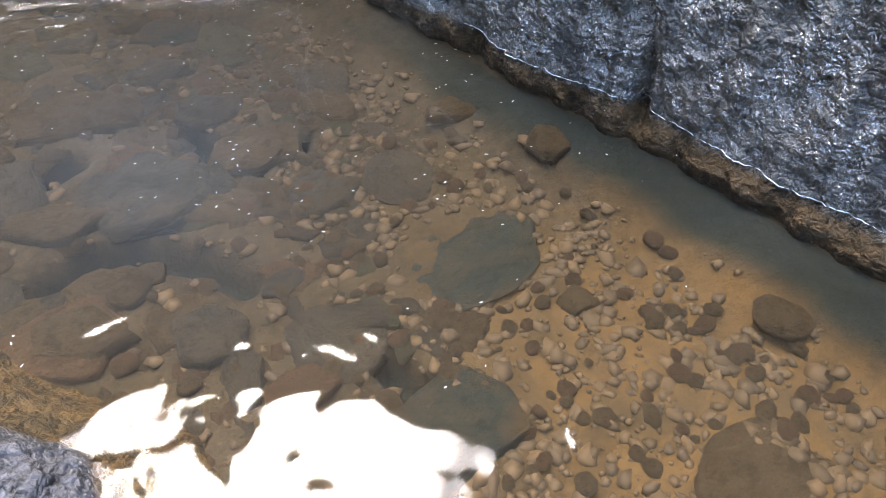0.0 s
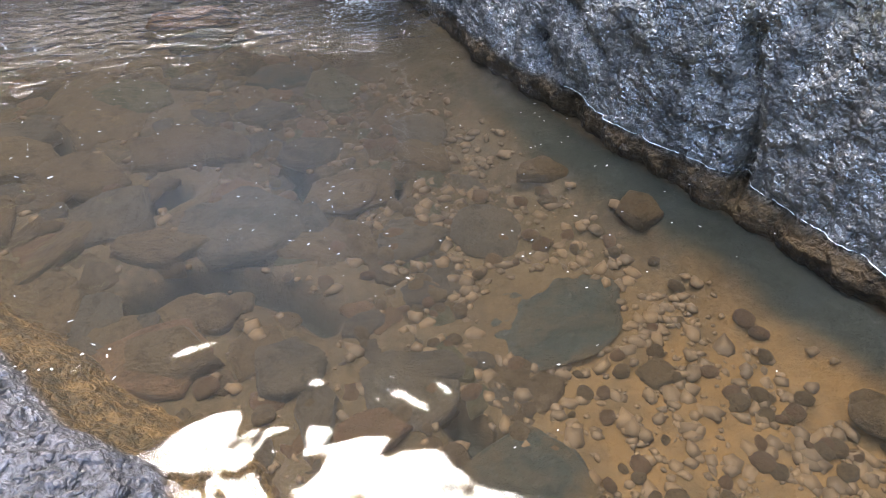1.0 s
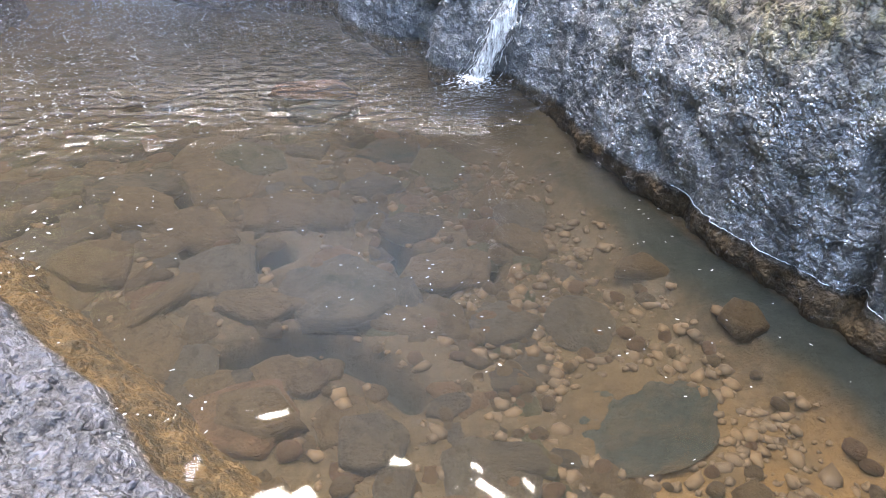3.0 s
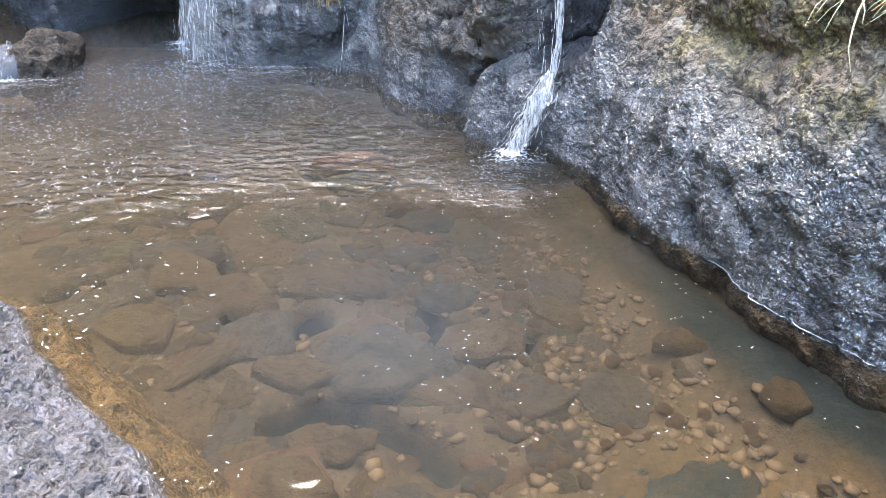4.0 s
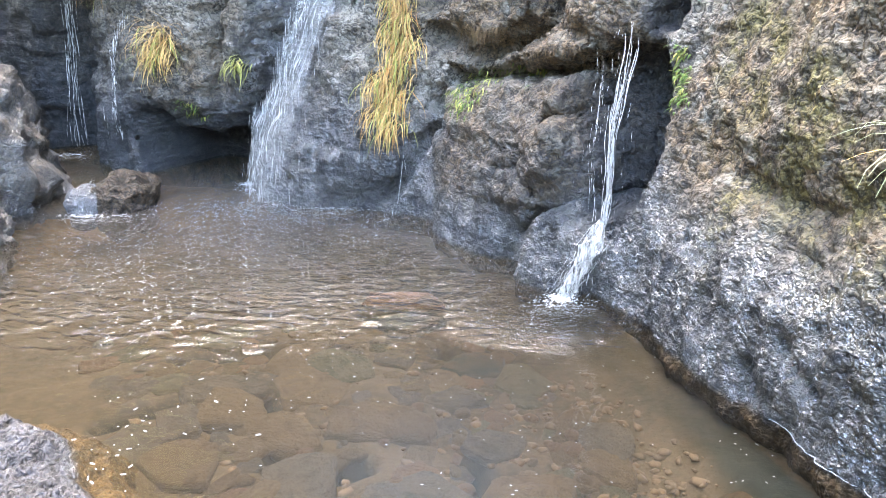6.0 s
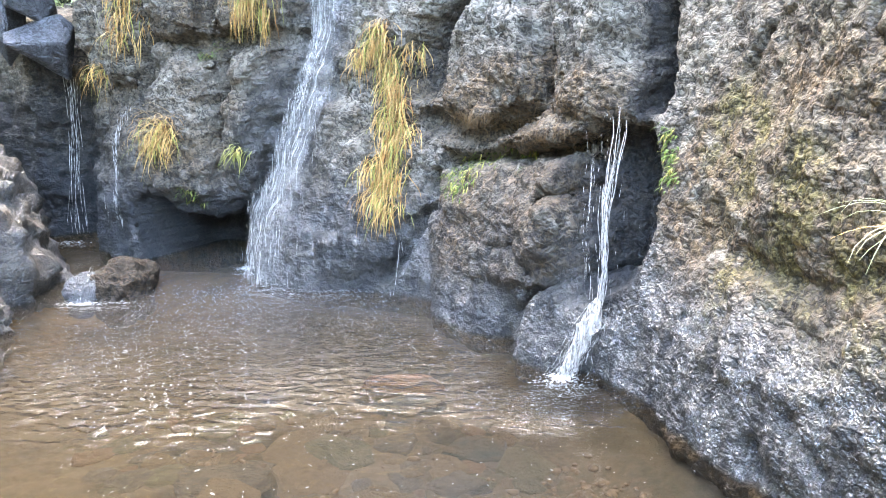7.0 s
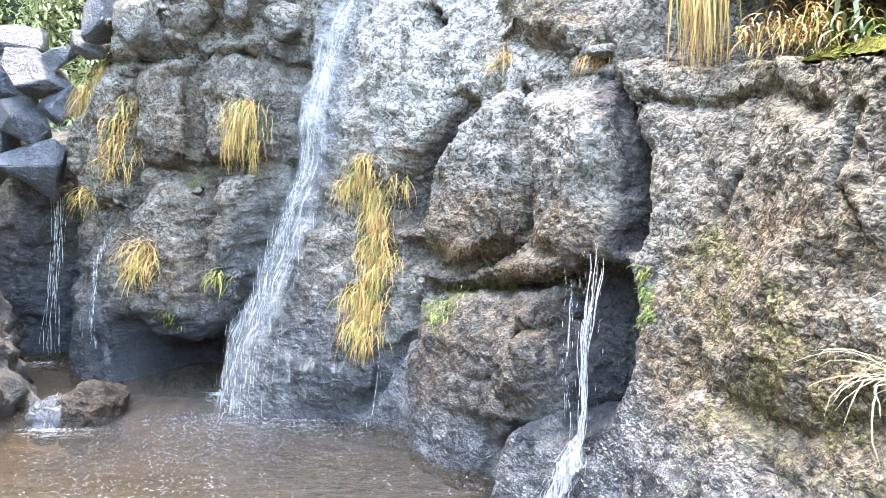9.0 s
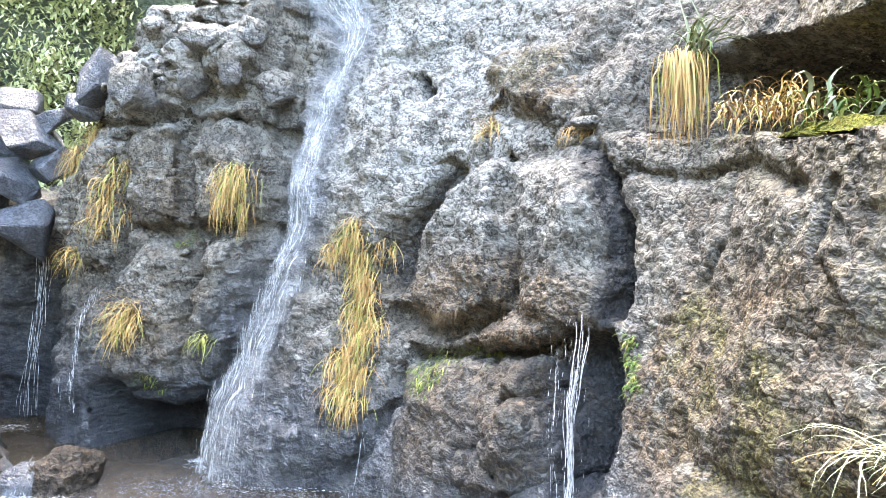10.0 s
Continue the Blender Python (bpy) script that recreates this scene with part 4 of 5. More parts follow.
def scatter_flags():
    """Broken slabs that fill the bed between the larger stones."""
    rng = np.random.default_rng(31)
    k, tries = 0, 0
    spots = []
    while k < 230 and tries < 14000:
        tries += 1
        x, y = rng.uniform(-2.3, 0.75), rng.uniform(1.0, 3.7)
        r = (0.05 + 0.16 * rng.uniform() ** 2) * (1 + 0.25 * smooth(2.2, 3.5, y))
        if x > 1.5 - 0.62 * (y - 1.3) or x < -0.2 - 0.85 * (y - 1.0) or (x - 0.84) ** 2 / 0.10 + (y - 1.66) ** 2 / 0.07 < 1:
            continue
        if hollow_near(x, y) < 0.04 + 0.62 * r:
            continue
        if any((x - a) ** 2 + (y - b) ** 2 < (0.52 * (r + c)) ** 2 for a, b, c in spots):
            continue
        spots.append((x, y, r))
        mat = (tan_stone, grey_stone, tan_stone, olive_stone, tan_stone, grey_stone, red_stone)[k % 7]
        bed_stone(x, y, r, r * rng.uniform(0.6, 0.95), rng.uniform(0, 180), mat, "broken brown slab half sunk in the pool silt", rng.uniform(0.2, 0.5), 600 + k, rng.uniform(0.6, 1.0), -0.006)
        k += 1


scatter_flags()


def scatter_cobbles():
    rng = np.random.default_rng(7)
    shapes = [thing("cobble", stone_mesh("cobble", 100 + k, (tan_stone, red_stone, tan_stone, tan_stone, red_stone)[k % 5], 0.8, 0.3 * (k % 3), 2), "small worn cobble on the pool bed", "stone", "cobbles on the pool bed") for k in range(10)]
    pts = []
    for k in range(330):
        if k < 220:
            x, y, r = rng.uniform(0.3, 1.8), rng.uniform(0.75, 2.3), rng.uniform(0.018, 0.042)
        else:
            x, y, r = rng.uniform(-1.2, 0.5), rng.uniform(1.1, 3.0), rng.uniform(0.02, 0.05)
        if (x - 0.84) ** 2 / 0.08 + (y - 1.66) ** 2 / 0.05 < 1 or bed_height(np.array([x]), np.array([y]))[1][0] < 0.34 or x < -0.15 - 0.9 * (y - 1.0) + 0.2 or hollow_near(x, y) < 0.06:
            continue
        m = pose(x, y, bed_z(x, y) + 0.25 * r, rng.uniform(-15, 15), rng.uniform(-15, 15), rng.uniform(0, 360)) @ Matrix.Diagonal((r, r * rng.uniform(0.65, 1), r * rng.uniform(0.5, 0.8), 1))
        pts.append(m)
    for k, m in enumerate(pts):
        if k < len(shapes):
            shapes[k].matrix_world = m
        else:
            o = shapes[k % len(shapes)].copy()
            scene.collection.objects.link(o)
            o.matrix_world = m


scatter_cobbles()


def scatter_gravel():
    rng = np.random.default_rng(9)
    bm = bmesh.new()
    bmesh.ops.create_icosphere(bm, subdivisions=1, radius=1.0)
    base = np.array([v.co for v in bm.verts])
    tri = np.array([[v.index for v in f.verts] for f in bm.faces])
    bm.free()
    n = 9000
    x, y = rng.uniform(-1.6, 1.95, n), rng.uniform(0.55, 3.3, n)
    keep = (bed_height(x, y)[1] + 0.10 * fbm(x * 6, y * 6, 0 * x, 3, 79) > rng.uniform(0.28, 0.44, n)) & (x > -0.1 - 0.9 * (y - 1.0)) & (((x - 0.84) ** 2 / 0.06 + (y - 1.66) ** 2 / 0.04) > 1)
    keep &= rng.uniform(0, 1, n) < np.clip(0.12 + 0.9 * smooth(0.1, 0.7, x) + 0.3 * fbm(x * 2, y * 2, 0 * x, 2, 77), 0.1, 1)
    keep &= np.minimum.reduce([along(x, y, h) for h in HOLLOWS]) > 0.05
    x, y = x[keep], y[keep]
    z = bed_height(x, y)[0]
    r = 0.008 + 0.030 * rng.uniform(0, 1, len(x)) ** 2.2
    a = rng.uniform(0, 6.28, len(x))
    jit = base[None] * (1 + 0.25 * rng.normal(size=(len(x), len(base), 1)))
    jit = jit * np.stack([r, r * rng.uniform(0.6, 1, len(x)), r * 0.42], -1)[:, None]
    c, s = np.cos(a)[:, None], np.sin(a)[:, None]
    v = np.stack([jit[..., 0] * c - jit[..., 1] * s + x[:, None], jit[..., 0] * s + jit[..., 1] * c + y[:, None], jit[..., 2] + z[:, None] + 0.001], -1)
    f = tri[None] + (np.arange(len(x)) * len(base))[:, None, None]
    me = mesh_of("gravel", v.reshape(-1, 3), f.reshape(-1, 3), gravel_mat)
    thing("gravel", me, "fine brown and reddish gravel on the pool bed", "gravel", kind="stuff")


gm = Nodes("gravel")
gravel_mat = gm.done(Base_Color=gm.mix(gm.ramp(gm.noise(60, 3), 0.3, 0.7, 0, 0.5), gm.mix(gm.island(), (0.035, 0.022, 0.010), (0.078, 0.047, 0.019)), (0.054, 0.034, 0.015)), Roughness=0.8)
scatter_gravel()


# ---- boulders and blocks beside the pool ----
def boulder(name, label, place, radii, turn, material, seed, sharp=0.3, level=5, wet=0.6, rough=0.05):
    me = stone_mesh(name, seed, material, 1.0, sharp, level)
    p = np.empty(len(me.vertices) * 3)
    me.vertices.foreach_get("co", p)
    p = p.reshape(-1, 3)
    q = p * np.array(radii)
    k = 1 + rough * fbm(q[:, 0] * 5, q[:, 1] * 5, q[:, 2] * 5, 4, seed + 9, 0.6) / max(min(radii), 0.2) + 0.02 * fbm(q[:, 0] * 20, q[:, 1] * 20, q[:, 2] * 20, 3, seed + 11, 0.6)
    me.vertices.foreach_set("co", (q * k[:, None]).ravel())
    for key in ("wet", "brown", "moss", "pale", "shade_and_wet"):
        vals = {"wet": wet + 0.5 * smooth(0.1, -0.3, q[:, 2] / radii[2]), "brown": 0 * q[:, 0] + (1.0 if name == "pool_boulder" else 0.35)}.get(key, 0 * q[:, 0])
        me.attributes.new(key, "FLOAT", "POINT").data.foreach_set("value", np.asarray(vals, np.float32))
    ob = thing(name, me, label, "boulder" if name != "basalt_block" else "rock block", "stacked basalt blocks" if name == "basalt_block" else "")
    ob.matrix_world = pose(*place, 0, 0, turn)
    return ob


def basalt_block(place, size, turn, seed):
    rng = np.random.default_rng(seed)
    bm = bmesh.new()
    for _ in range(16):
        d = rng.uniform(-1, 1, 3)
        d = d / max(np.abs(d)) * (1 - 0.25 * rng.uniform(0, 1, 3))
        bm.verts.new((d[0] * size * 1.1, d[1] * size * 0.95, d[2] * size * 0.8))
    bmesh.ops.convex_hull(bm, input=bm.verts)
    bmesh.ops.delete(bm, geom=[v for v in bm.verts if not v.link_faces], context="VERTS")
    bmesh.ops.dissolve_limit(bm, angle_limit=radians(14), verts=bm.verts, edges=bm.edges)
    bmesh.ops.bevel(bm, geom=list(bm.edges), offset=0.012, segments=1, affect="EDGES")
    bmesh.ops.subdivide_edges(bm, edges=list(bm.edges), cuts=3, use_grid_fill=True)
    bmesh.ops.triangulate(bm, faces=bm.faces)
    for v in bm.verts:
        p = v.co * 4 + Vector((seed * 1.3, 0, 0))
        v.co = v.co * (1 + 0.05 * noise.noise(p) + 0.03 * noise.noise(p * 3))
    me = bpy.data.meshes.new("basalt_block")
    bm.to_mesh(me)
    bm.free()
    me.materials.append(block_rock)
    me.attributes.new("wet", "FLOAT", "POINT").data.foreach_set("value", np.full(len(me.vertices), 0.36, np.float32))
    ob = thing("basalt_block", me, "dark blue-grey angular basalt block stacked beside the cliff", "rock block", "stacked basalt blocks")
    ob.matrix_world = pose(*place, 22 * rng.normal(), 22 * rng.normal(), turn)


boulder("pool_boulder", "brown mossy rock in the pool with a wet white side", (-2.90, 5.1, 0.03), (0.26, 0.28, 0.25), 10, mossy_rock, 201, 0.35, 6, 0.15, 0.09)
# added stone in place of the sky's reflection on the boulder's wet face
boulder("sheen_stone", "added blue-white stone standing in for sky sheen on the mossy pool rock", (-3.10, 4.93, 0.03), (0.17, 0.13, 0.20), 24, block_rock, 207, 0.55, 5, 1.0, 0.04)
boulder("side_boulder", "big wet grey boulder standing at the pool's far bank", (-4.95, 4.8, 0.2), (1.6, 1.5, 1.95), 0, rock, 202, 0.7, 6, 0.7, 0.2)
boulder("side_boulder", "low wet grey boulder beside the pool", (-4.2, 4.0, 0.05), (1.0, 0.8, 0.45), 0, rock, 203, 0.4, 6, 0.8, 0.1)
for k, (x, y, z, r, turn) in enumerate([(-3.36, 6.3, 3.22, 0.24, 10), (-4.15, 6.5, 2.74, 0.30, 40), (-4.3, 6.5, 2.3, 0.30, 70), (-4.2, 6.45, 1.92, 0.30, 25), (-3.9, 6.55, 2.88, 0.17, 5), (-3.95, 6.6, 2.45, 0.2, 50), (-4.8, 6.7, 2.1, 0.42, 0), (-4.75, 6.8, 2.75, 0.36, 60), (-4.5, 6.75, 3.1, 0.26, 15), (-3.6, 6.5, 3.0, 0.16, 30)]):
    basalt_block((x, y, z), r, turn, 210 + k)
boulder("ledge_stone", "pale flat stone lying on the cliff ledge", tuple(on_wall(6.46, 2.52, 0.05)), (0.15, 0.1, 0.05), 0, pale_rock, 230, 0.8, 4, 0.1, 0.01)

for k, (u, v, out, rx, rz, turn) in enumerate([(9.57, 3.45, 0.10, 0.21, 0.15, 10), (9.80, 3.20, 0.06, 0.15, 0.15, 60), (10.22, 3.10, 0.08, 0.17, 0.20, 30), (9.31, 3.22, 0.08, 0.10, 0.19, 80), (9.14, 3.08, 0.03, 0.16, 0.16, 20),
                                              (9.96, 3.52, 0.05, 0.16, 0.13, 45), (9.44, 2.98, 0.05, 0.13, 0.12, 5), (10.46, 3.28, 0.06, 0.14, 0.18, 70), (9.24, 3.50, 0.06, 0.15, 0.14, 33), (9.80, 2.98, 0.06, 0.13, 0.12, 50), (10.14, 3.40, 0.06, 0.14, 0.14, 15)]):
    boulder("buttress_boulder", "pale grey weathered boulder wedged in the top of the buttress", tuple(on_wall(u, v, out - 0.14)), (1.2 * rx, 1.1 * rx, 1.15 * rz), turn, pale_rock, 240 + k, 0.75, 5, 0.02, 0.05)

# ---- falling water ----
def strands(path, width, count, thick, seed, out=0.02, loose=0.5, wander=0.04, short=0.12, long=0.5, limit=None):
    """Many thin tapered threads down a path over the rock, (u, v) from the top to the pool."""
    rng = np.random.default_rng(seed)
    p = np.array(path, float)
    s = np.r_[0, np.cumsum(np.hypot(*np.diff(p[:, :2], axis=0).T))]
    verts, faces = [], []
    for k in range(count):
        a = rng.uniform(0, 0.96) if rng.uniform() < loose else 0.0
        b = min(1.0, a + rng.uniform(short, long)) if a or rng.uniform() < loose else 1.0
        q = np.linspace(a, b, max(4, int((b - a) * s[-1] / 0.05))) * s[-1]
        w = np.interp(q, s, np.array(width))
        off = np.clip(rng.normal() * 0.45, -1, 1)
        sway = wander * np.sin(q * rng.uniform(2, 5) + rng.uniform(0, 6))
        u, v = np.interp(q, s, p[:, 0]) + off * w + sway, np.interp(q, s, p[:, 1])
        if limit:
            u = np.minimum(u, limit + 0.45 * smooth(0.95, 0.3, v))
        r = thick * rng.uniform(0.4, 1.4) * np.sin(np.linspace(0.15, 3.0, len(q))) ** 0.5
        lift = out * rng.uniform(0.3, 1.6) + np.interp(q, s, p[:, 2])
        start = len(verts)
        pts = [on_wall(uu, vv, ll) for uu, vv, ll in zip(u, v, lift)]
        zs = np.maximum.accumulate([o.z for o in pts][::-1])[::-1]
        xs, ys = (np.convolve(np.pad([o[n] for o in pts], 4, "edge"), np.ones(9) / 9, "valid") for n in (0, 1))
        for x, y, z, rr in zip(xs, ys, zs, r):
            verts += [(x - rr, y, z), (x, y - rr, z), (x + rr, y, z), (x, y + rr * 0.6, z)]
        for i in range(len(q) - 1):
            for j in range(4):
                c = start + 4 * i
                faces.append((c + j, c + (j + 1) % 4, c + 4 + (j + 1) % 4, c + 4 + j))
    return verts, faces


def free_strands(path, width, count, thick, seed, loose=0.5, short=0.1, long=0.4, swirl=0.0):
    """Threads down a path in space; width: how far they stray at each of its points."""
    rng = np.random.default_rng(seed)
    p = np.array([tuple(q) for q in path], float)
    s = np.r_[0, np.cumsum(np.linalg.norm(np.diff(p, axis=0), axis=1))]
    verts, faces = [], []
    for _ in range(count):
        a = rng.uniform(0, 0.96) if rng.uniform() < loose else 0.0
        b = min(1.0, a + rng.uniform(short, long)) if a else 1.0
        q = np.linspace(a, b, max(4, int((b - a) * s[-1] / 0.03))) * s[-1]
        w, off = np.interp(q, s, width), rng.normal(size=2) * 0.5
        x, y, z = (np.interp(q, s, p[:, n]) for n in range(3))
        x, y = x + off[0] * w + 0.008 * np.sin(q * 9) + 0.004 * np.sin(q * 23 + off[1] * 9) + swirl * np.sin(q * rng.uniform(15, 45) + rng.uniform(0, 6)), y + off[1] * w * 0.5
        r = thick * rng.uniform(0.4, 1.4) * np.sin(np.linspace(0.15, 3.0, len(q))) ** 0.5
        start = len(verts)
        for xx, yy, zz, rr in zip(x, y, np.maximum(z, 0.002), r):
            verts += [(xx - rr, yy, zz), (xx, yy - rr, zz), (xx + rr, yy, zz), (xx, yy + rr * 0.6, zz)]
        for i in range(len(q) - 1):
            for j in range(4):
                c = start + 4 * i
                faces.append((c + j, c + (j + 1) % 4, c + 4 + (j + 1) % 4, c + 4 + j))
    return verts, faces


def waterfall(label, layers):
    top = thing("waterfall", None, label, "waterfall")
    for name, mat, args in layers:
        verts, faces = strands(**args) if isinstance(args["path"][0], tuple) else free_strands(**args)
        tagged(part(name, mesh_of(name, verts, faces, mat), mat, top), kind="stuff")
    return top


def veil(path, width, mat, out=0.025):
    """A thin sheet of water over the rock along a path of (u, v), with streaks that run down it."""
    p = np.array(path, float)
    s = np.r_[0, np.cumsum(np.hypot(*np.diff(p[:, :2], axis=0).T))]
    down, across = np.linspace(0, s[-1], int(s[-1] / 0.03)), np.linspace(-1, 1, 25)
    verts, a, b = [], [], []
    for q in down:
        u, v, w, lift = (np.interp(q, s, col) for col in (p[:, 0], p[:, 1], np.array(width), p[:, 2]))
        for k in across:
            uu = min(u + k * w, 9.06 + 0.45 * float(smooth(0.95, 0.3, np.array(v)))) if p[0, 0] < 10 else u + k * w
            verts.append(tuple(on_wall(uu, v, lift + out * (1.2 - k * k))))
            a.append(k * w), b.append(q)
    n, m = len(down), len(across)
    g = np.array(verts).reshape(n, m, 3)
    for _ in range(3):
        g[1:-1, 1:-1] = (g[1:-1, 1:-1] * 2 + g[:-2, 1:-1] + g[2:, 1:-1] + g[1:-1, :-2] + g[1:-1, 2:]) / 6
    edge = np.tile(1 - np.abs(across) ** 3, n)
    return mesh_of("veil", g.reshape(-1, 3), grid_faces(n, m), mat, across=a, down=b, edge=edge)


MAIN = [(8.88, 4.4, 0.02), (8.88, 3.96, 0.02), (8.62, 3.6, 0.02), (8.72, 3.08, 0.02), (8.8, 2.52, 0.02), (8.8, 1.9, 0.02), (8.88, 1.54, 0.03), (8.98, 1.18, 0.05), (9.08, 0.76, 0.06), (9.16, 0.3, 0.05), (9.18, -0.02, 0.05)]
waterfall("white veil of water sliding down the dark rock face", [
    ("thread", fall_water, dict(path=MAIN, width=[0.22, 0.18, 0.12, 0.10, 0.10, 0.13, 0.26, 0.4, 0.48, 0.5, 0.5], count=130, thick=0.0014, seed=301, limit=9.04, loose=0.95, short=0.04, long=0.22, wander=0.015)),
    ("core", fall_water, dict(path=MAIN[:8], width=[0.2, 0.16, 0.08, 0.05, 0.05, 0.07, 0.12, 0.2], count=60, thick=0.0022, seed=302, loose=0.8, short=0.1, long=0.3, wander=0.01)),
    ("drop", foam_mat, dict(path=MAIN[6:], width=[0.26, 0.42, 0.5, 0.52, 0.52], count=220, thick=0.0013, seed=303, limit=9.04, loose=1.0, out=0.06, short=0.03, long=0.12, wander=0.004))])
tagged(part("veil", veil(MAIN, [0.34, 0.28, 0.17, 0.13, 0.13, 0.17, 0.26, 0.34, 0.40, 0.42, 0.42], veil_mat), veil_mat, bpy.data.objects["waterfall"]), "streaked thin sheet of white water")
LIP, BEND, FOOT, END = Vector((0.625, 3.88, 1.25)), Vector((0.59, 3.78, 0.88)), Vector((0.565, 3.70, 0.44)), Vector((0.40, 3.80, 0.0))
FREE = [LIP + Vector((0.02, 0.10, 0.17)), LIP, BEND, FOOT]
SLIDE = [FOOT, FOOT.lerp(END, 0.3) + Vector((0, -0.05, 0.03)), FOOT.lerp(END, 0.7) + Vector((0, -0.06, 0.02)), END + Vector((0, -0.05, 0))]
waterfall("thin white side fall dropping between boulders", [
    ("thread", stream_mat, dict(path=FREE, width=[0.05, 0.04, 0.022, 0.014], count=34, thick=0.0022, seed=311, loose=0.92, short=0.2, long=0.7)),
    ("side_thread", fall_water, dict(path=[LIP + Vector((-0.1, 0.08, 0.1)), BEND + Vector((-0.08, 0.02, 0)), FOOT + Vector((-0.05, 0.02, 0))], width=[0.03, 0.035, 0.03], count=16, thick=0.0018, seed=312, loose=0.9, short=0.1, long=0.4)),
    ("splash", stream_mat, dict(path=SLIDE, width=[0.05, 0.07, 0.08, 0.12], count=260, thick=0.0013, seed=314, loose=1.0, short=0.04, long=0.16, swirl=0.012)),
    ("drop", fall_water, dict(path=FREE, width=[0.05, 0.10, 0.13, 0.15], count=70, thick=0.0014, seed=313, loose=1.0, short=0.015, long=0.06))])


def splash_mesh(path, radius, seed):
    """A lumpy half-round tongue of foaming water along a path."""
    p = np.array([tuple(q) for q in path], float)
    s = np.r_[0, np.cumsum(np.linalg.norm(np.diff(p, axis=0), axis=1))]
    q = np.linspace(0, s[-1], 70)
    c = np.stack([np.interp(q, s, p[:, n]) for n in range(3)], 1)
    r = np.interp(q, s, radius)
    T, A = np.meshgrid(np.arange(70), np.linspace(0, math.tau, 28))
    R = r[T] * (1 + 0.45 * fbm(T * 0.16, np.cos(A) * 1.6, np.sin(A) * 1.6, 4, seed, 0.65))
    X, Y, Z = c[T, 0] + R * np.cos(A), c[T, 1] + R * np.sin(A) * 0.8, c[T, 2] + R * np.sin(A * 2 + T * 0.3) * 0.5
    return mesh_of("foam_tongue", np.stack([X, Y, np.maximum(Z, 0.002)], -1).reshape(-1, 3), grid_faces(*T.shape), splash_mat)


splash_mat = fall_material("splash_foam", 0.55)
tagged(part("foam_tongue", splash_mesh([FOOT + Vector((0.0, 0, 0.02))] + SLIDE[1:], [0.022, 0.05, 0.035, 0.045], 315), splash_mat, bpy.data.objects["waterfall.001"]), "lumpy white foam sliding over the rock", kind="stuff")
# white threads stand in for the glistening wet side of the boulder
waterfall("small spill of white threads added for the wet sheen on the pool rock", [
    ("thread", stream_mat, dict(path=[Vector((-3.04, 4.96, 0.24)), Vector((-3.07, 4.90, 0.15)), Vector((-3.10, 4.84, 0.05)), Vector((-3.08, 4.80, 0.0))], width=[0.02, 0.04, 0.07, 0.12], count=40, thick=0.0012, seed=351, loose=1.0, short=0.08, long=0.25))])
waterfall("narrow white trickle in a dark gully", [
    ("thread", foam_mat, dict(path=[(12.10, 1.6, 0.05), (12.08, 1.1, 0.08), (12.08, 0.6, 0.1), (12.08, 0.0, 0.1)], width=[0.03, 0.03, 0.035, 0.05], count=60, thick=0.0026, seed=321, wander=0.012, loose=0.8, short=0.08, long=0.3))])
waterfall("faint trickle over black wet rock", [
    ("thread", fall_water, dict(path=[(10.66, 1.4, 0.02), (10.68, 1.1, 0.03), (10.72, 0.7, 0.04), (10.75, 0.3, 0.04)], width=[0.04, 0.05, 0.08, 0.12], count=90, thick=0.0022, seed=331, wander=0.01, loose=1.0, short=0.05, long=0.2))])
waterfall("single thread of water dripping from hanging grass", [
    ("thread", foam_mat, dict(path=[(7.90, 0.42, 0.06), (7.9, 0.28, 0.08), (7.9, 0.0, 0.1)], width=[0.004, 0.004, 0.006], count=5, thick=0.0016, seed=341, wander=0.002))])


# ---- foam, bubbles and the bright waterline ----
def flecks(name, label, spots, seed, material):
    """Small flattened bubbles afloat, some laid as glints on the ripples; spots: x, y, spread x, spread y, count, size.
    """
    rng = np.random.default_rng(seed)
    verts, faces = [], []
    for x, y, sx, sy, count, size in spots:
        for _ in range(count):
            cx, cy = x + rng.normal() * sx, y + rng.normal() * sy
            a, b, t = size * rng.uniform(0.5, 2.1), size * rng.uniform(0.25, 0.6), rng.normal() * 0.6
            h, c = 0.3 * b, len(verts)
            for k in range(6):
                q = k * math.tau / 6
                ex, ey = a * math.cos(q), b * math.sin(q)
                verts.append((cx + ex * math.cos(t) - ey * math.sin(t), cy + ex * math.sin(t) + ey * math.cos(t), 0.001))
            verts.append((cx, cy, 0.001 + h))
            faces += [(c + k, c + (k + 1) % 6, c + 6) for k in range(6)]
    return thing(name, mesh_of(name, verts, faces, material), label, name, kind="stuff")


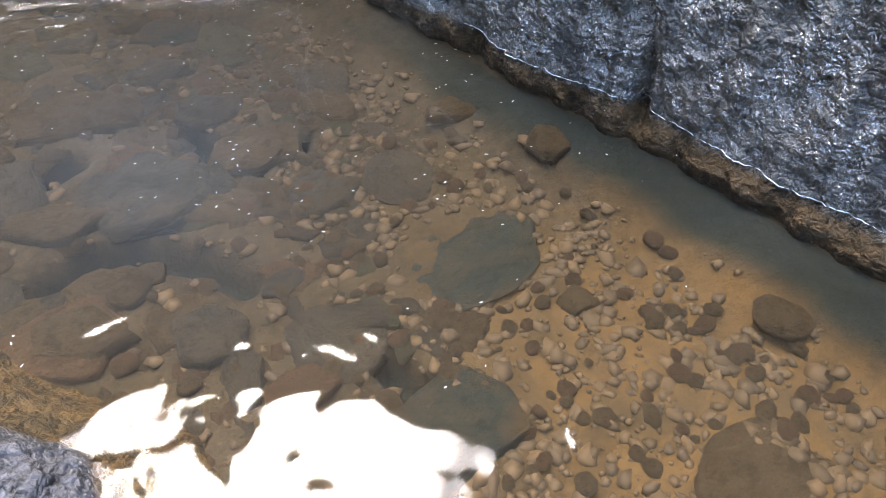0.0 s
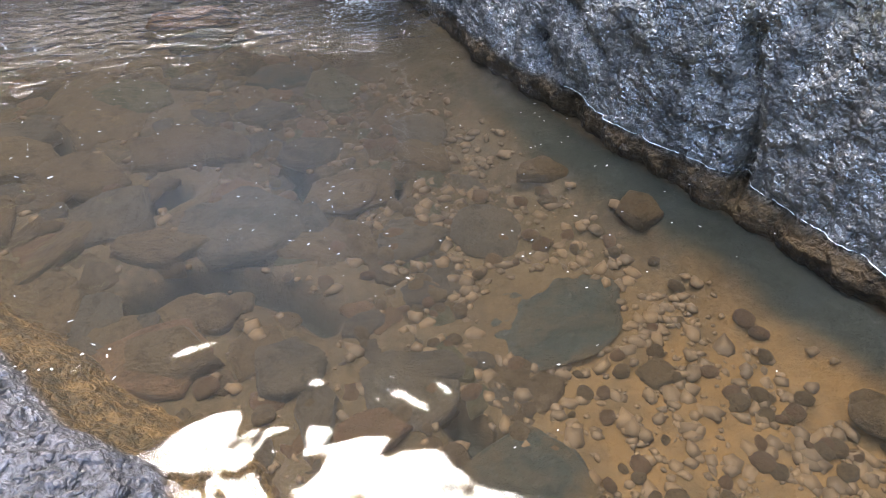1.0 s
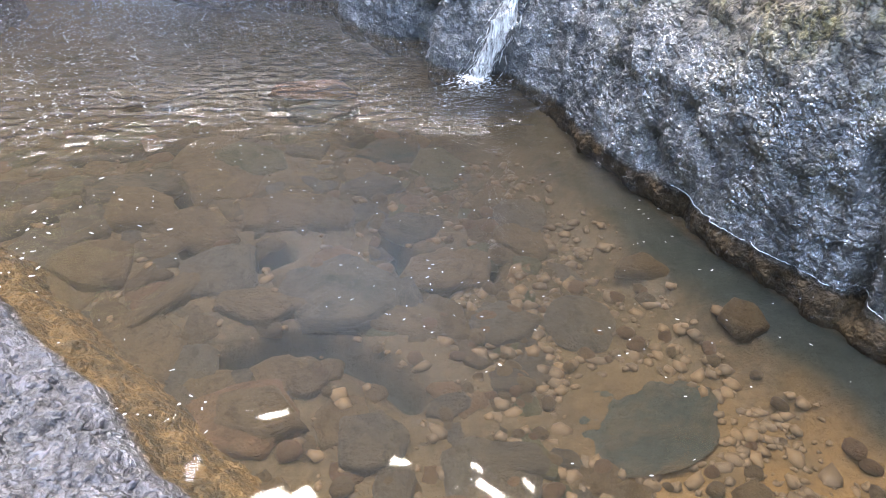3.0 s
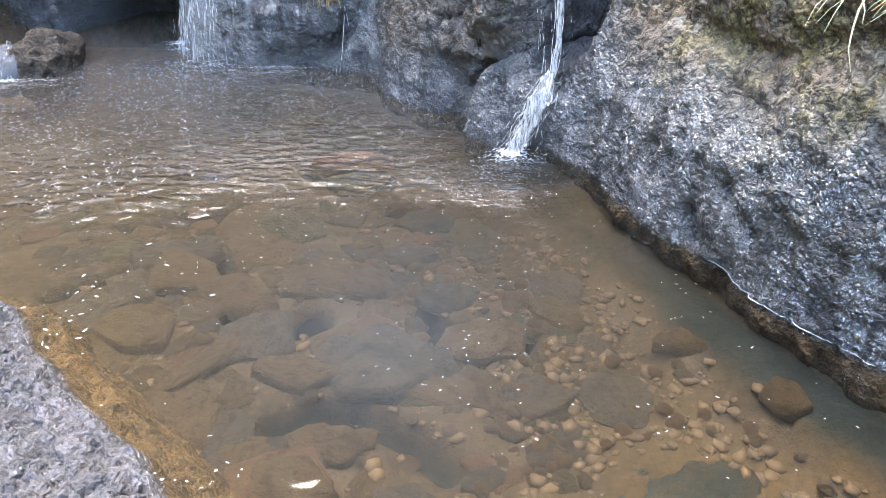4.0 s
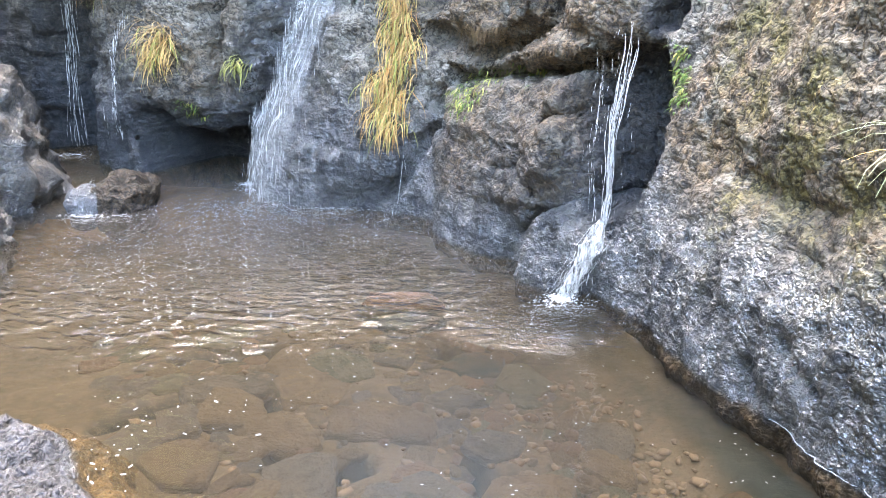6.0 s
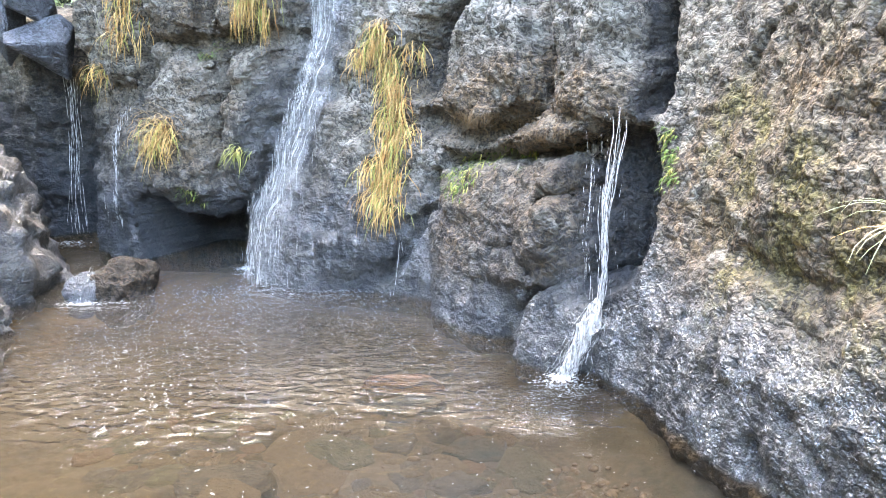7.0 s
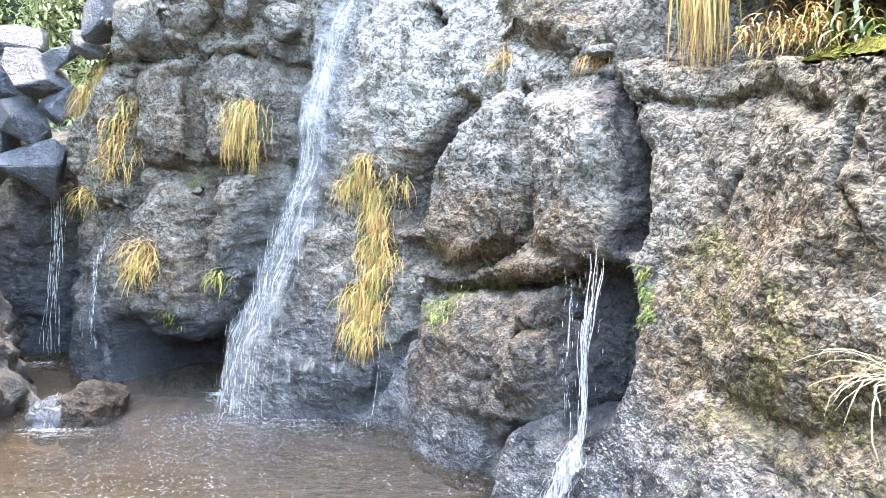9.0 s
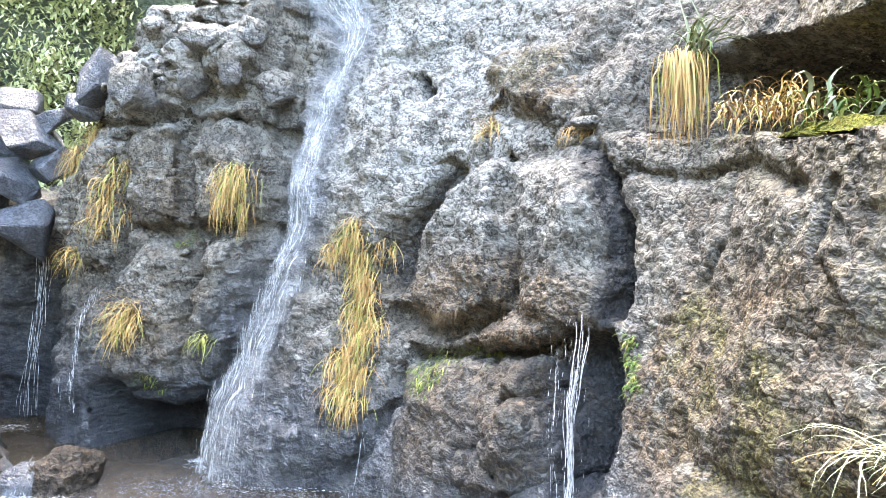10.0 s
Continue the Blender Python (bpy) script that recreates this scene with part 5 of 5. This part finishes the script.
flecks("bubbles", "tiny white bubbles drifting on the pool", [(0.1, 2.0, 0.16, 0.16, 26, 0.0036), (0.0, 2.4, 0.9, 0.7, 95, 0.0032), (-0.2, 3.2, 0.8, 0.5, 130, 0.0034), (-0.9, 3.2, 0.6, 0.5, 90, 0.004), (1.0, 2.3, 0.25, 0.5, 34, 0.0038), (-1.3, 2.3, 0.15, 0.2, 16, 0.007), (-0.9, 4.2, 0.9, 0.5, 60, 0.005), (0.6, 1.6, 0.6, 0.4, 10, 0.004)], 401, bubble)
# flecks away from the falls are painted sky glints on the ripples
flecks("foam", "white foam where the falls strike the pool, and flecks standing in for ripple glints", [(-1.50, 5.28, 0.12, 0.03, 320, 0.005), (-1.74, 5.42, 0.09, 0.03, 700, 0.006), (-1.92, 5.57, 0.08, 0.03, 900, 0.007), (-2.10, 5.72, 0.07, 0.03, 500, 0.006), (-1.62, 5.2, 0.25, 0.08, 240, 0.005), (-1.25, 5.14, 0.14, 0.025, 120, 0.005), (-1.8, 5.05, 0.45, 0.22, 900, 0.0030), (-1.6, 4.6, 0.7, 0.3, 420, 0.0030), (-2.2, 4.2, 0.5, 0.4, 240, 0.0042), (-1.8, 3.5, 0.35, 0.3, 70, 0.0055), (0.38, 3.72, 0.035, 0.025, 420, 0.005), (0.37, 3.66, 0.07, 0.05, 300, 0.004), (0.3, 3.55, 0.16, 0.1, 110, 0.003), (-4.4, 6.55, 0.12, 0.06, 60, 0.010), (-3.06, 4.79, 0.10, 0.025, 200, 0.005), (-2.8, 4.83, 0.1, 0.02, 60, 0.004), (-1.35, 2.15, 0.06, 0.14, 14, 0.007), (-0.55, 1.45, 0.08, 0.1, 10, 0.005)], 402, bubble)


# white strip added for the bright meniscus where water meets rock
def waterline():
    verts, faces = [], []
    u = np.arange(3.0, 4.75, 0.012)
    row = int(np.searchsorted(WALL["v"], 0.004))
    pts = np.array([WALL["p"][row, min(np.searchsorted(WALL["u"], a), len(WALL["u"]) - 1)] for a in u])
    way = np.stack([np.interp(u, SU, SOUT[:, n]) for n in (0, 1)], 1)
    for k, (p, w) in enumerate(zip(pts, way)):
        t = 0.0001 + 0.0005 * math.sin(k * 0.37) * math.sin(k * 0.11)
        for out, z in ((-0.001, 0.002), (0.0012, 0.0008 + t), (0.0018 + t, 0.0004)):
            verts.append((p[0] + w[0] * out, p[1] + w[1] * out, z))
    for k in range(len(u) - 1):
        faces += [(3 * k, 3 * k + 1, 3 * k + 4, 3 * k + 3), (3 * k + 1, 3 * k + 2, 3 * k + 5, 3 * k + 4)]
    thing("waterline_meniscus", mesh_of("waterline_meniscus", verts, faces, bubble), "thin white meniscus line along the foot of the wet rock", "foam", kind="stuff")


waterline()

# ---- plants ----
def blade(verts, faces, root, way, length, width, droop, rng, segs=6):
    """One long leaf, folded along its rib, bending down under its weight."""
    p, d = Vector(root), Vector(way).normalized()
    side = d.cross(Vector((0, 0, 1)))
    side = side.normalized() if side.length > 0.01 else Vector((1, 0, 0))
    start = len(verts)
    for k in range(segs + 1):
        t = k / segs
        w = width * (0.55 + 0.9 * t) if t < 0.4 else width * (1 - t) * 1.5 + 0.0006
        n = side.cross(d).normalized()
        verts += [tuple(p - side * w - n * w * 0.35), tuple(p), tuple(p + side * w - n * w * 0.35)]
        p = p + d * (length / segs)
        d = (d + Vector((rng.normal() * 0.24, rng.normal() * 0.24, -droop * (0.6 + t)))).normalized()
    for k in range(segs):
        c = start + 3 * k
        faces += [(c, c + 1, c + 4, c + 3), (c + 1, c + 2, c + 5, c + 4)]


def tuft(name, label, spots, seed, mats, length, width, droop=0.5, rise=0.5, category="grass", group=""):
    """A clump of long leaves; spots: u, v, leaf count, spread."""
    rng = np.random.default_rng(seed)
    first = on_wall(spots[0][0], spots[0][1])
    top = thing(name, None, label, category, group)
    top.location = first
    for mat, share, leaf_name in mats:
        verts, faces = [], []
        for u, v, count, spread_by in spots:
            for _ in range(int(2.2 * count * share)):
                uu, vv = u + rng.normal() * spread_by, v + rng.normal() * spread_by * 0.8
                root = on_wall(uu, vv, -0.01) - first
                out = Vector((np.interp(uu, SU, SOUT[:, 0]), np.interp(uu, SU, SOUT[:, 1]), 0))
                across = Vector((-out.y, out.x, 0))
                way = out * rng.uniform(0.3, 0.8) + across * rng.normal() * 0.3 + Vector((0, 0, rise * rng.uniform(-0.6, 0.9)))
                blade(verts, faces, root, way, length * rng.uniform(0.4, 1.3), width * rng.uniform(0.5, 0.95), droop * rng.uniform(0.4, 1.4), rng)
        if verts:
            tagged(part(leaf_name, mesh_of(leaf_name, verts, faces, mat), mat, top), kind="stuff")
    return top


HANG = [(straw, 0.72, "dry_leaves"), (lime, 0.28, "green_leaves")]
DRY = [(straw, 0.8, "dry_leaves"), (lime, 0.2, "green_leaves")]
FRESH = [(green_leaf, 0.85, "leaves"), (lime, 0.15, "young_leaves")]
PALE = [(pale_leaf, 0.85, "leaves"), (straw, 0.15, "dry_leaves")]
tuft("hanging_grass", "long yellow-green grass hanging down the rock face", [(8.24, 1.92, 30, 0.025), (8.22, 1.82, 30, 0.03), (8.34, 1.80, 24, 0.025), (8.42, 1.72, 26, 0.03), (8.02, 1.74, 22, 0.03), (8.20, 1.68, 34, 0.035), (8.14, 1.54, 50, 0.045), (8.08, 1.42, 54, 0.045), (8.12, 1.28, 50, 0.05), (8.02, 1.2, 40, 0.04), (8.06, 1.08, 56, 0.05), (8.1, 0.96, 50, 0.05), (8.02, 0.86, 50, 0.045), (8.06, 0.74, 44, 0.045), (7.98, 0.64, 30, 0.035)], 501, HANG, 0.27, 0.0042, 0.95, 0.4)
tuft("hanging_grass", "pale dry grass tuft hanging at the cliff's edge", [(11.08, 2.82, 40, 0.05), (11.1, 2.6, 40, 0.05), (11.12, 2.45, 20, 0.05)], 502, DRY, 0.30, 0.0048, 1.0, 0.4)
tuft("hanging_grass", "narrow yellow grass tuft hanging on the buttress", [(10.48, 2.46, 30, 0.035), (10.52, 2.28, 36, 0.04), (10.54, 2.1, 36, 0.045), (10.54, 1.94, 26, 0.04)], 503, DRY, 0.28, 0.0048, 1.0, 0.4)
tuft("hanging_grass", "small yellow grass tuft low on the buttress", [(10.98, 1.62, 30, 0.05)], 504, DRY, 0.30, 0.0045, 0.7, 0.5)
tuft("hanging_grass", "yellow-green grass clump hanging beside the main fall", [(9.20, 2.36, 44, 0.03), (9.24, 2.26, 36, 0.025), (9.17, 2.22, 30, 0.025), (9.27, 2.12, 22, 0.02), (9.15, 2.08, 18, 0.02)], 505, HANG, 0.34, 0.0040, 1.7, 0.2)
tuft("hanging_grass", "bushy yellow-green grass clump on the buttress", [(10.04, 1.16, 70, 0.07), (10.14, 1.08, 40, 0.06)], 506, HANG, 0.32, 0.0042, 0.6, 0.7)
tuft("hanging_grass", "small green grass tuft beside the main fall", [(9.36, 1.0, 22, 0.025)], 507, [(lime, 1.0, "green_leaves")], 0.2, 0.006, 0.6, 0.5)
tuft("fern", "small dark green fern under the buttress", [(9.92, 0.62, 30, 0.06)], 508, FRESH, 0.06, 0.007, 0.4, 0.5, "fern")
tuft("fern", "small dark green fern in a rock crack", [(9.8, 1.8, 34, 0.05)], 509, FRESH, 0.08, 0.007, 0.4, 0.6, "fern")
tuft("fern", "bright green fern growing under a rock lip", [(7.54, 0.92, 60, 0.045), (7.44, 0.93, 66, 0.05), (7.3, 0.94, 66, 0.05), (7.36, 0.84, 46, 0.045), (7.2, 0.99, 50, 0.04), (7.05, 1.04, 36, 0.04), (6.9, 1.08, 16, 0.03)], 510, [(green_leaf, 0.62, "leaves"), (lime, 0.38, "young_leaves")], 0.075, 0.0065, 0.9, 0.3, "fern")
tuft("fern", "green fern beside the thin side fall", [(5.88, 1.28, 26, 0.03), (5.83, 1.18, 36, 0.035), (5.79, 1.08, 30, 0.03)], 511, FRESH, 0.05, 0.008, 0.4, 0.5, "fern")
tuft("dry_grass_tuft", "small dry grass tuft on the bare rock", [(7.34, 2.62, 28, 0.04)], 512, DRY, 0.2, 0.005, 0.5, 0.6)
tuft("dry_grass_tuft", "short dry grass tuft below the ledge stone", [(6.58, 2.5, 24, 0.03)], 513, [(straw, 1.0, "dry_leaves")], 0.14, 0.004, 0.7, 0.2)


def ledge_tuft(name, label, place, seed, mats, count, spread_by, length, width, droop, rise, lean, category="grass", fan=0.35):
    """A clump that stands or hangs at a place on the ledge."""
    rng = np.random.default_rng(seed)
    top = thing(name, None, label, category)
    top.location = place
    for mat, share, leaf_name in mats:
        verts, faces = [], []
        for _ in range(int(count * share)):
            root = Vector((rng.normal() * spread_by, rng.normal() * spread_by * 0.4, rng.normal() * spread_by * 0.3))
            way = Vector(lean) + Vector((rng.normal() * fan, rng.normal() * 0.3, rise * rng.uniform(0.1, 1.2)))
            blade(verts, faces, root, way, length * rng.uniform(0.35, 1.2), width * rng.uniform(0.7, 1.2), droop * rng.uniform(0.7, 1.3), rng)
        tagged(part(leaf_name, mesh_of(leaf_name, verts, faces, mat), mat, top), kind="stuff")
    return top


def sill_place(u, back=0.05):
    return on_wall(u, sill_height(u) - 0.01, -back)


ledge_tuft("dry_grass_tuft", "tall straw-yellow grass clump hanging over the ledge", sill_place(5.88, 0.0) + Vector((0.03, -0.06, 0.46)), 521, [(straw, 0.85, "dry_leaves"), (lime, 0.15, "green_leaves")], 210, 0.045, 0.50, 0.0040, 2.4, 0.2, (-0.03, -0.12, -0.2), "grass", 0.07)
ledge_tuft("ledge_grass", "green arching grass growing from the ledge", sill_place(5.75, 0.02) + Vector((0, 0, 0.48)), 522, [(green_leaf, 0.3, "dark_leaves"), (pale_leaf, 0.7, "leaves")], 34, 0.04, 0.36, 0.009, 0.42, 0.9, (0.25, -0.35, 0.4))
ledge_tuft("dry_grass_tuft", "dry grass fringe along the ledge", sill_place(5.35) + Vector((0, 0, 0.12)), 523, [(straw, 0.55, "dry_leaves"), (root_leaf, 0.25, "brown_leaves"), (lime, 0.2, "green_leaves")], 130, 0.11, 0.19, 0.0045, 0.7, 0.7, (0, -0.3, 0.2))
ledge_tuft("dry_grass_tuft", "dry grass fringe along the ledge", sill_place(5.12) + Vector((0, 0, 0.14)), 524, [(straw, 0.55, "dry_leaves"), (root_leaf, 0.25, "brown_leaves"), (lime, 0.2, "green_leaves")], 130, 0.1, 0.19, 0.0045, 0.7, 0.7, (0, -0.3, 0.2))
ledge_tuft("ledge_grass", "leafy green plant in the rock hollow", sill_place(4.85, 0.15) + Vector((0, 0, 0.1)), 525, [(green_leaf, 0.5, "dark_leaves"), (pale_leaf, 0.5, "leaves")], 34, 0.1, 0.2, 0.011, 0.5, 0.8, (0, -0.3, 0.2), "plant")
ledge_tuft("ledge_grass", "leafy green plant in the rock hollow", sill_place(4.55, 0.2) + Vector((0, 0, 0.1)), 526, [(green_leaf, 0.6, "dark_leaves"), (lime, 0.4, "leaves")], 40, 0.12, 0.14, 0.011, 0.5, 0.8, (0, -0.3, 0.2), "plant")
ledge_tuft("hanging_plant", "pale dry fronds hanging from the rock roof", on_wall(4.85, 3.0, 0.0), 527, PALE, 34, 0.05, 0.3, 0.006, 0.5, 0.1, (-0.3, -0.4, 0.1), "plant")
ledge_tuft("wall_grass", "pale green arching leaves growing from the rock wall", on_wall(4.3, 1.14, 0.0), 528, PALE, 60, 0.035, 0.32, 0.0042, 0.32, 0.5, (-0.75, -0.45, 0.3))
ledge_tuft("wall_grass", "pale arching leaves growing from the rock wall", on_wall(4.28, 1.38, 0.0), 529, PALE, 24, 0.02, 0.24, 0.004, 0.32, 0.5, (-0.7, -0.45, 0.25))


BROWN = [(root_leaf, 1.0, "root_hairs")]
tuft("root_fringe", "brown moss and root hairs hanging under the boulder", [(7.34, 1.30, 40, 0.05), (7.22, 1.27, 50, 0.05), (7.1, 1.28, 40, 0.05)], 541, BROWN, 0.09, 0.002, 1.2, 0.1, "moss")
tuft("root_fringe", "brown moss and root hairs hanging from the rock lip", [(u, 1.25, 22, 0.05) for u in (7.6, 7.45, 6.95, 6.82, 6.7, 6.58, 6.46)], 542, BROWN, 0.06, 0.002, 1.2, 0.1, "moss")
tuft("moss_patch", "brown moss tufts covering the rounded rock hump", [(7.2 + 0.13 * math.cos(k * 2.4) * (k % 4) / 2, 2.92 + 0.13 * math.sin(k * 2.4) * (k % 4) / 2, 20, 0.05) for k in range(14)], 544, [(root_leaf, 1.0, "brown_moss")], 0.03, 0.0018, 0.8, 0.4, "moss")


def ledge_moss():
    """A soft green cushion on the sill of the hollow."""
    u, w = np.linspace(4.2, 5.35, 160), np.linspace(0, 1, 30)
    rows = []
    for k in w:
        for a in u:
            p = sill_place(a, 0.02 + 0.22 * k)
            h = 0.05 * math.sin(math.pi * min(k * 0.9 + 0.1, 1)) * (0.7 + 0.5 * noise.noise(Vector((a * 9, k * 4, 0))) + 0.35 * noise.noise(Vector((a * 40, k * 14, 3)))) * float(smooth(4.25, 4.4, a) * smooth(5.25, 5.0, a))
            rows.append((p.x, p.y, sill_height(a) - 0.005 + h + 0.06 * k))
    thing("moss_cushion", mesh_of("moss_cushion", rows, grid_faces(len(w), len(u)), moss_mat), "bright yellow-green moss cushion on the rock ledge", "moss")


ledge_moss()


# ---- hillside and shrubs beyond the cliff, with slopes added out of view ----
def hill(x, y):
    back = 4.8 * np.clip(y - 8.7, 0, 3.3) + 0.3 * np.clip(y - 12, 0, 20)
    # unseen slope behind the camera and tall left side, added to block sky
    behind = 0.9 * np.clip(-5.5 - y, 0, 6) + 0.3 * np.clip(-11.5 - y, 0, 20)
    side = 3.3 * np.clip(-5.8 - x, 0, 4) + 0.3 * np.clip(-9.8 - x, 0, 20)
    return 0.3 + np.maximum(np.maximum(back, side), behind) + 0.7 * fbm(x * 0.5, y * 0.5, 0 * x, 4, 91)


def build_hillside():
    X, Y = np.meshgrid(np.r_[np.linspace(-30, -2.0, 170), np.linspace(-1.6, 26, 50)], np.linspace(-22, 26, 240))
    Z = np.where((X > -5.8) & (Y > -5.5) & ((Y < 8.7) | (X > -1.8)), -0.5, hill(X, Y))
    me = mesh_of("hillside", np.stack([X, Y, Z], -1).reshape(-1, 3), grid_faces(*X.shape), hill_mat)
    thing("hillside", me, "steep overgrown slope beyond the cliff, carried round out of view to block sky", "hillside", kind="structure")


hm = Nodes("overgrown_earth")
hill_mat = hm.done(Base_Color=hm.mix(hm.ramp(hm.noise(2.5, 6, 0.7), 0.35, 0.65), (0.03, 0.038, 0.018), (0.085, 0.095, 0.05)), Roughness=0.9, Normal=hm.bump(hm.noise(6, 6, 0.7), 0.2))
build_hillside()


def shrub(place, size, seed):
    rng = np.random.default_rng(seed)
    top = thing("shrub", None, "green broad-leaved shrub on the far slope, paled by painted haze", "shrub", "shrubs on the far slope")
    top.location = place
    verts, faces, tips = [], [], []
    for k in range(7):  # limbs
        a, tilt = rng.uniform(0, math.tau), rng.uniform(0.2, 0.9)
        d = Vector((math.cos(a) * tilt, math.sin(a) * tilt, 1)).normalized()
        c = len(verts)
        n = 5
        p = Vector((0, 0, -0.3))
        for i in range(n):
            r = 0.05 * size * (1 - i / n) + 0.008
            for q in range(5):
                verts.append((p.x + r * math.cos(q * 1.2566), p.y + r * math.sin(q * 1.2566), p.z))
            tips.append(p.copy())
            p = p + d * size * rng.uniform(0.25, 0.36)
            d = (d + Vector((rng.normal() * 0.2, rng.normal() * 0.2, 0.05))).normalized()
        for i in range(n - 1):
            for q in range(5):
                faces.append((c + 5 * i + q, c + 5 * i + (q + 1) % 5, c + 5 * i + 5 + (q + 1) % 5, c + 5 * i + 5 + q))
    part("trunk", mesh_of("trunk", verts, faces, hill_mat), hill_mat, top)
    verts, faces = [], []
    for _ in range(1500):
        t = tips[rng.integers(len(tips))]
        root = t + Vector(rng.normal(size=3).tolist()) * 0.22 * size
        blade(verts, faces, root, Vector(rng.normal(size=3).tolist()) + Vector((0, 0, 0.3)), 0.14 * size * rng.uniform(0.6, 1.2), 0.026 * size, 0.25, rng, 3)
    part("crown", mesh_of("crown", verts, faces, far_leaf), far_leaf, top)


for k, (x, y, size) in enumerate([(-5.0, 9.0, 0.7), (-5.6, 9.2, 0.8), (-6.2, 9.1, 0.8), (-5.3, 9.4, 0.8), (-6.0, 9.5, 0.8), (-6.7, 9.4, 0.9), (-5.0, 9.7, 0.8), (-5.7, 9.8, 0.9), (-6.5, 9.8, 0.9), (-4.4, 9.3, 0.7), (-5.4, 10.1, 0.9), (-4.6, 9.9, 0.8), (-6.2, 10.2, 0.9)]):
    shrub((x, y, float(hill(np.array([x]), np.array([y]))[0]) - 0.1), size, 800 + k)
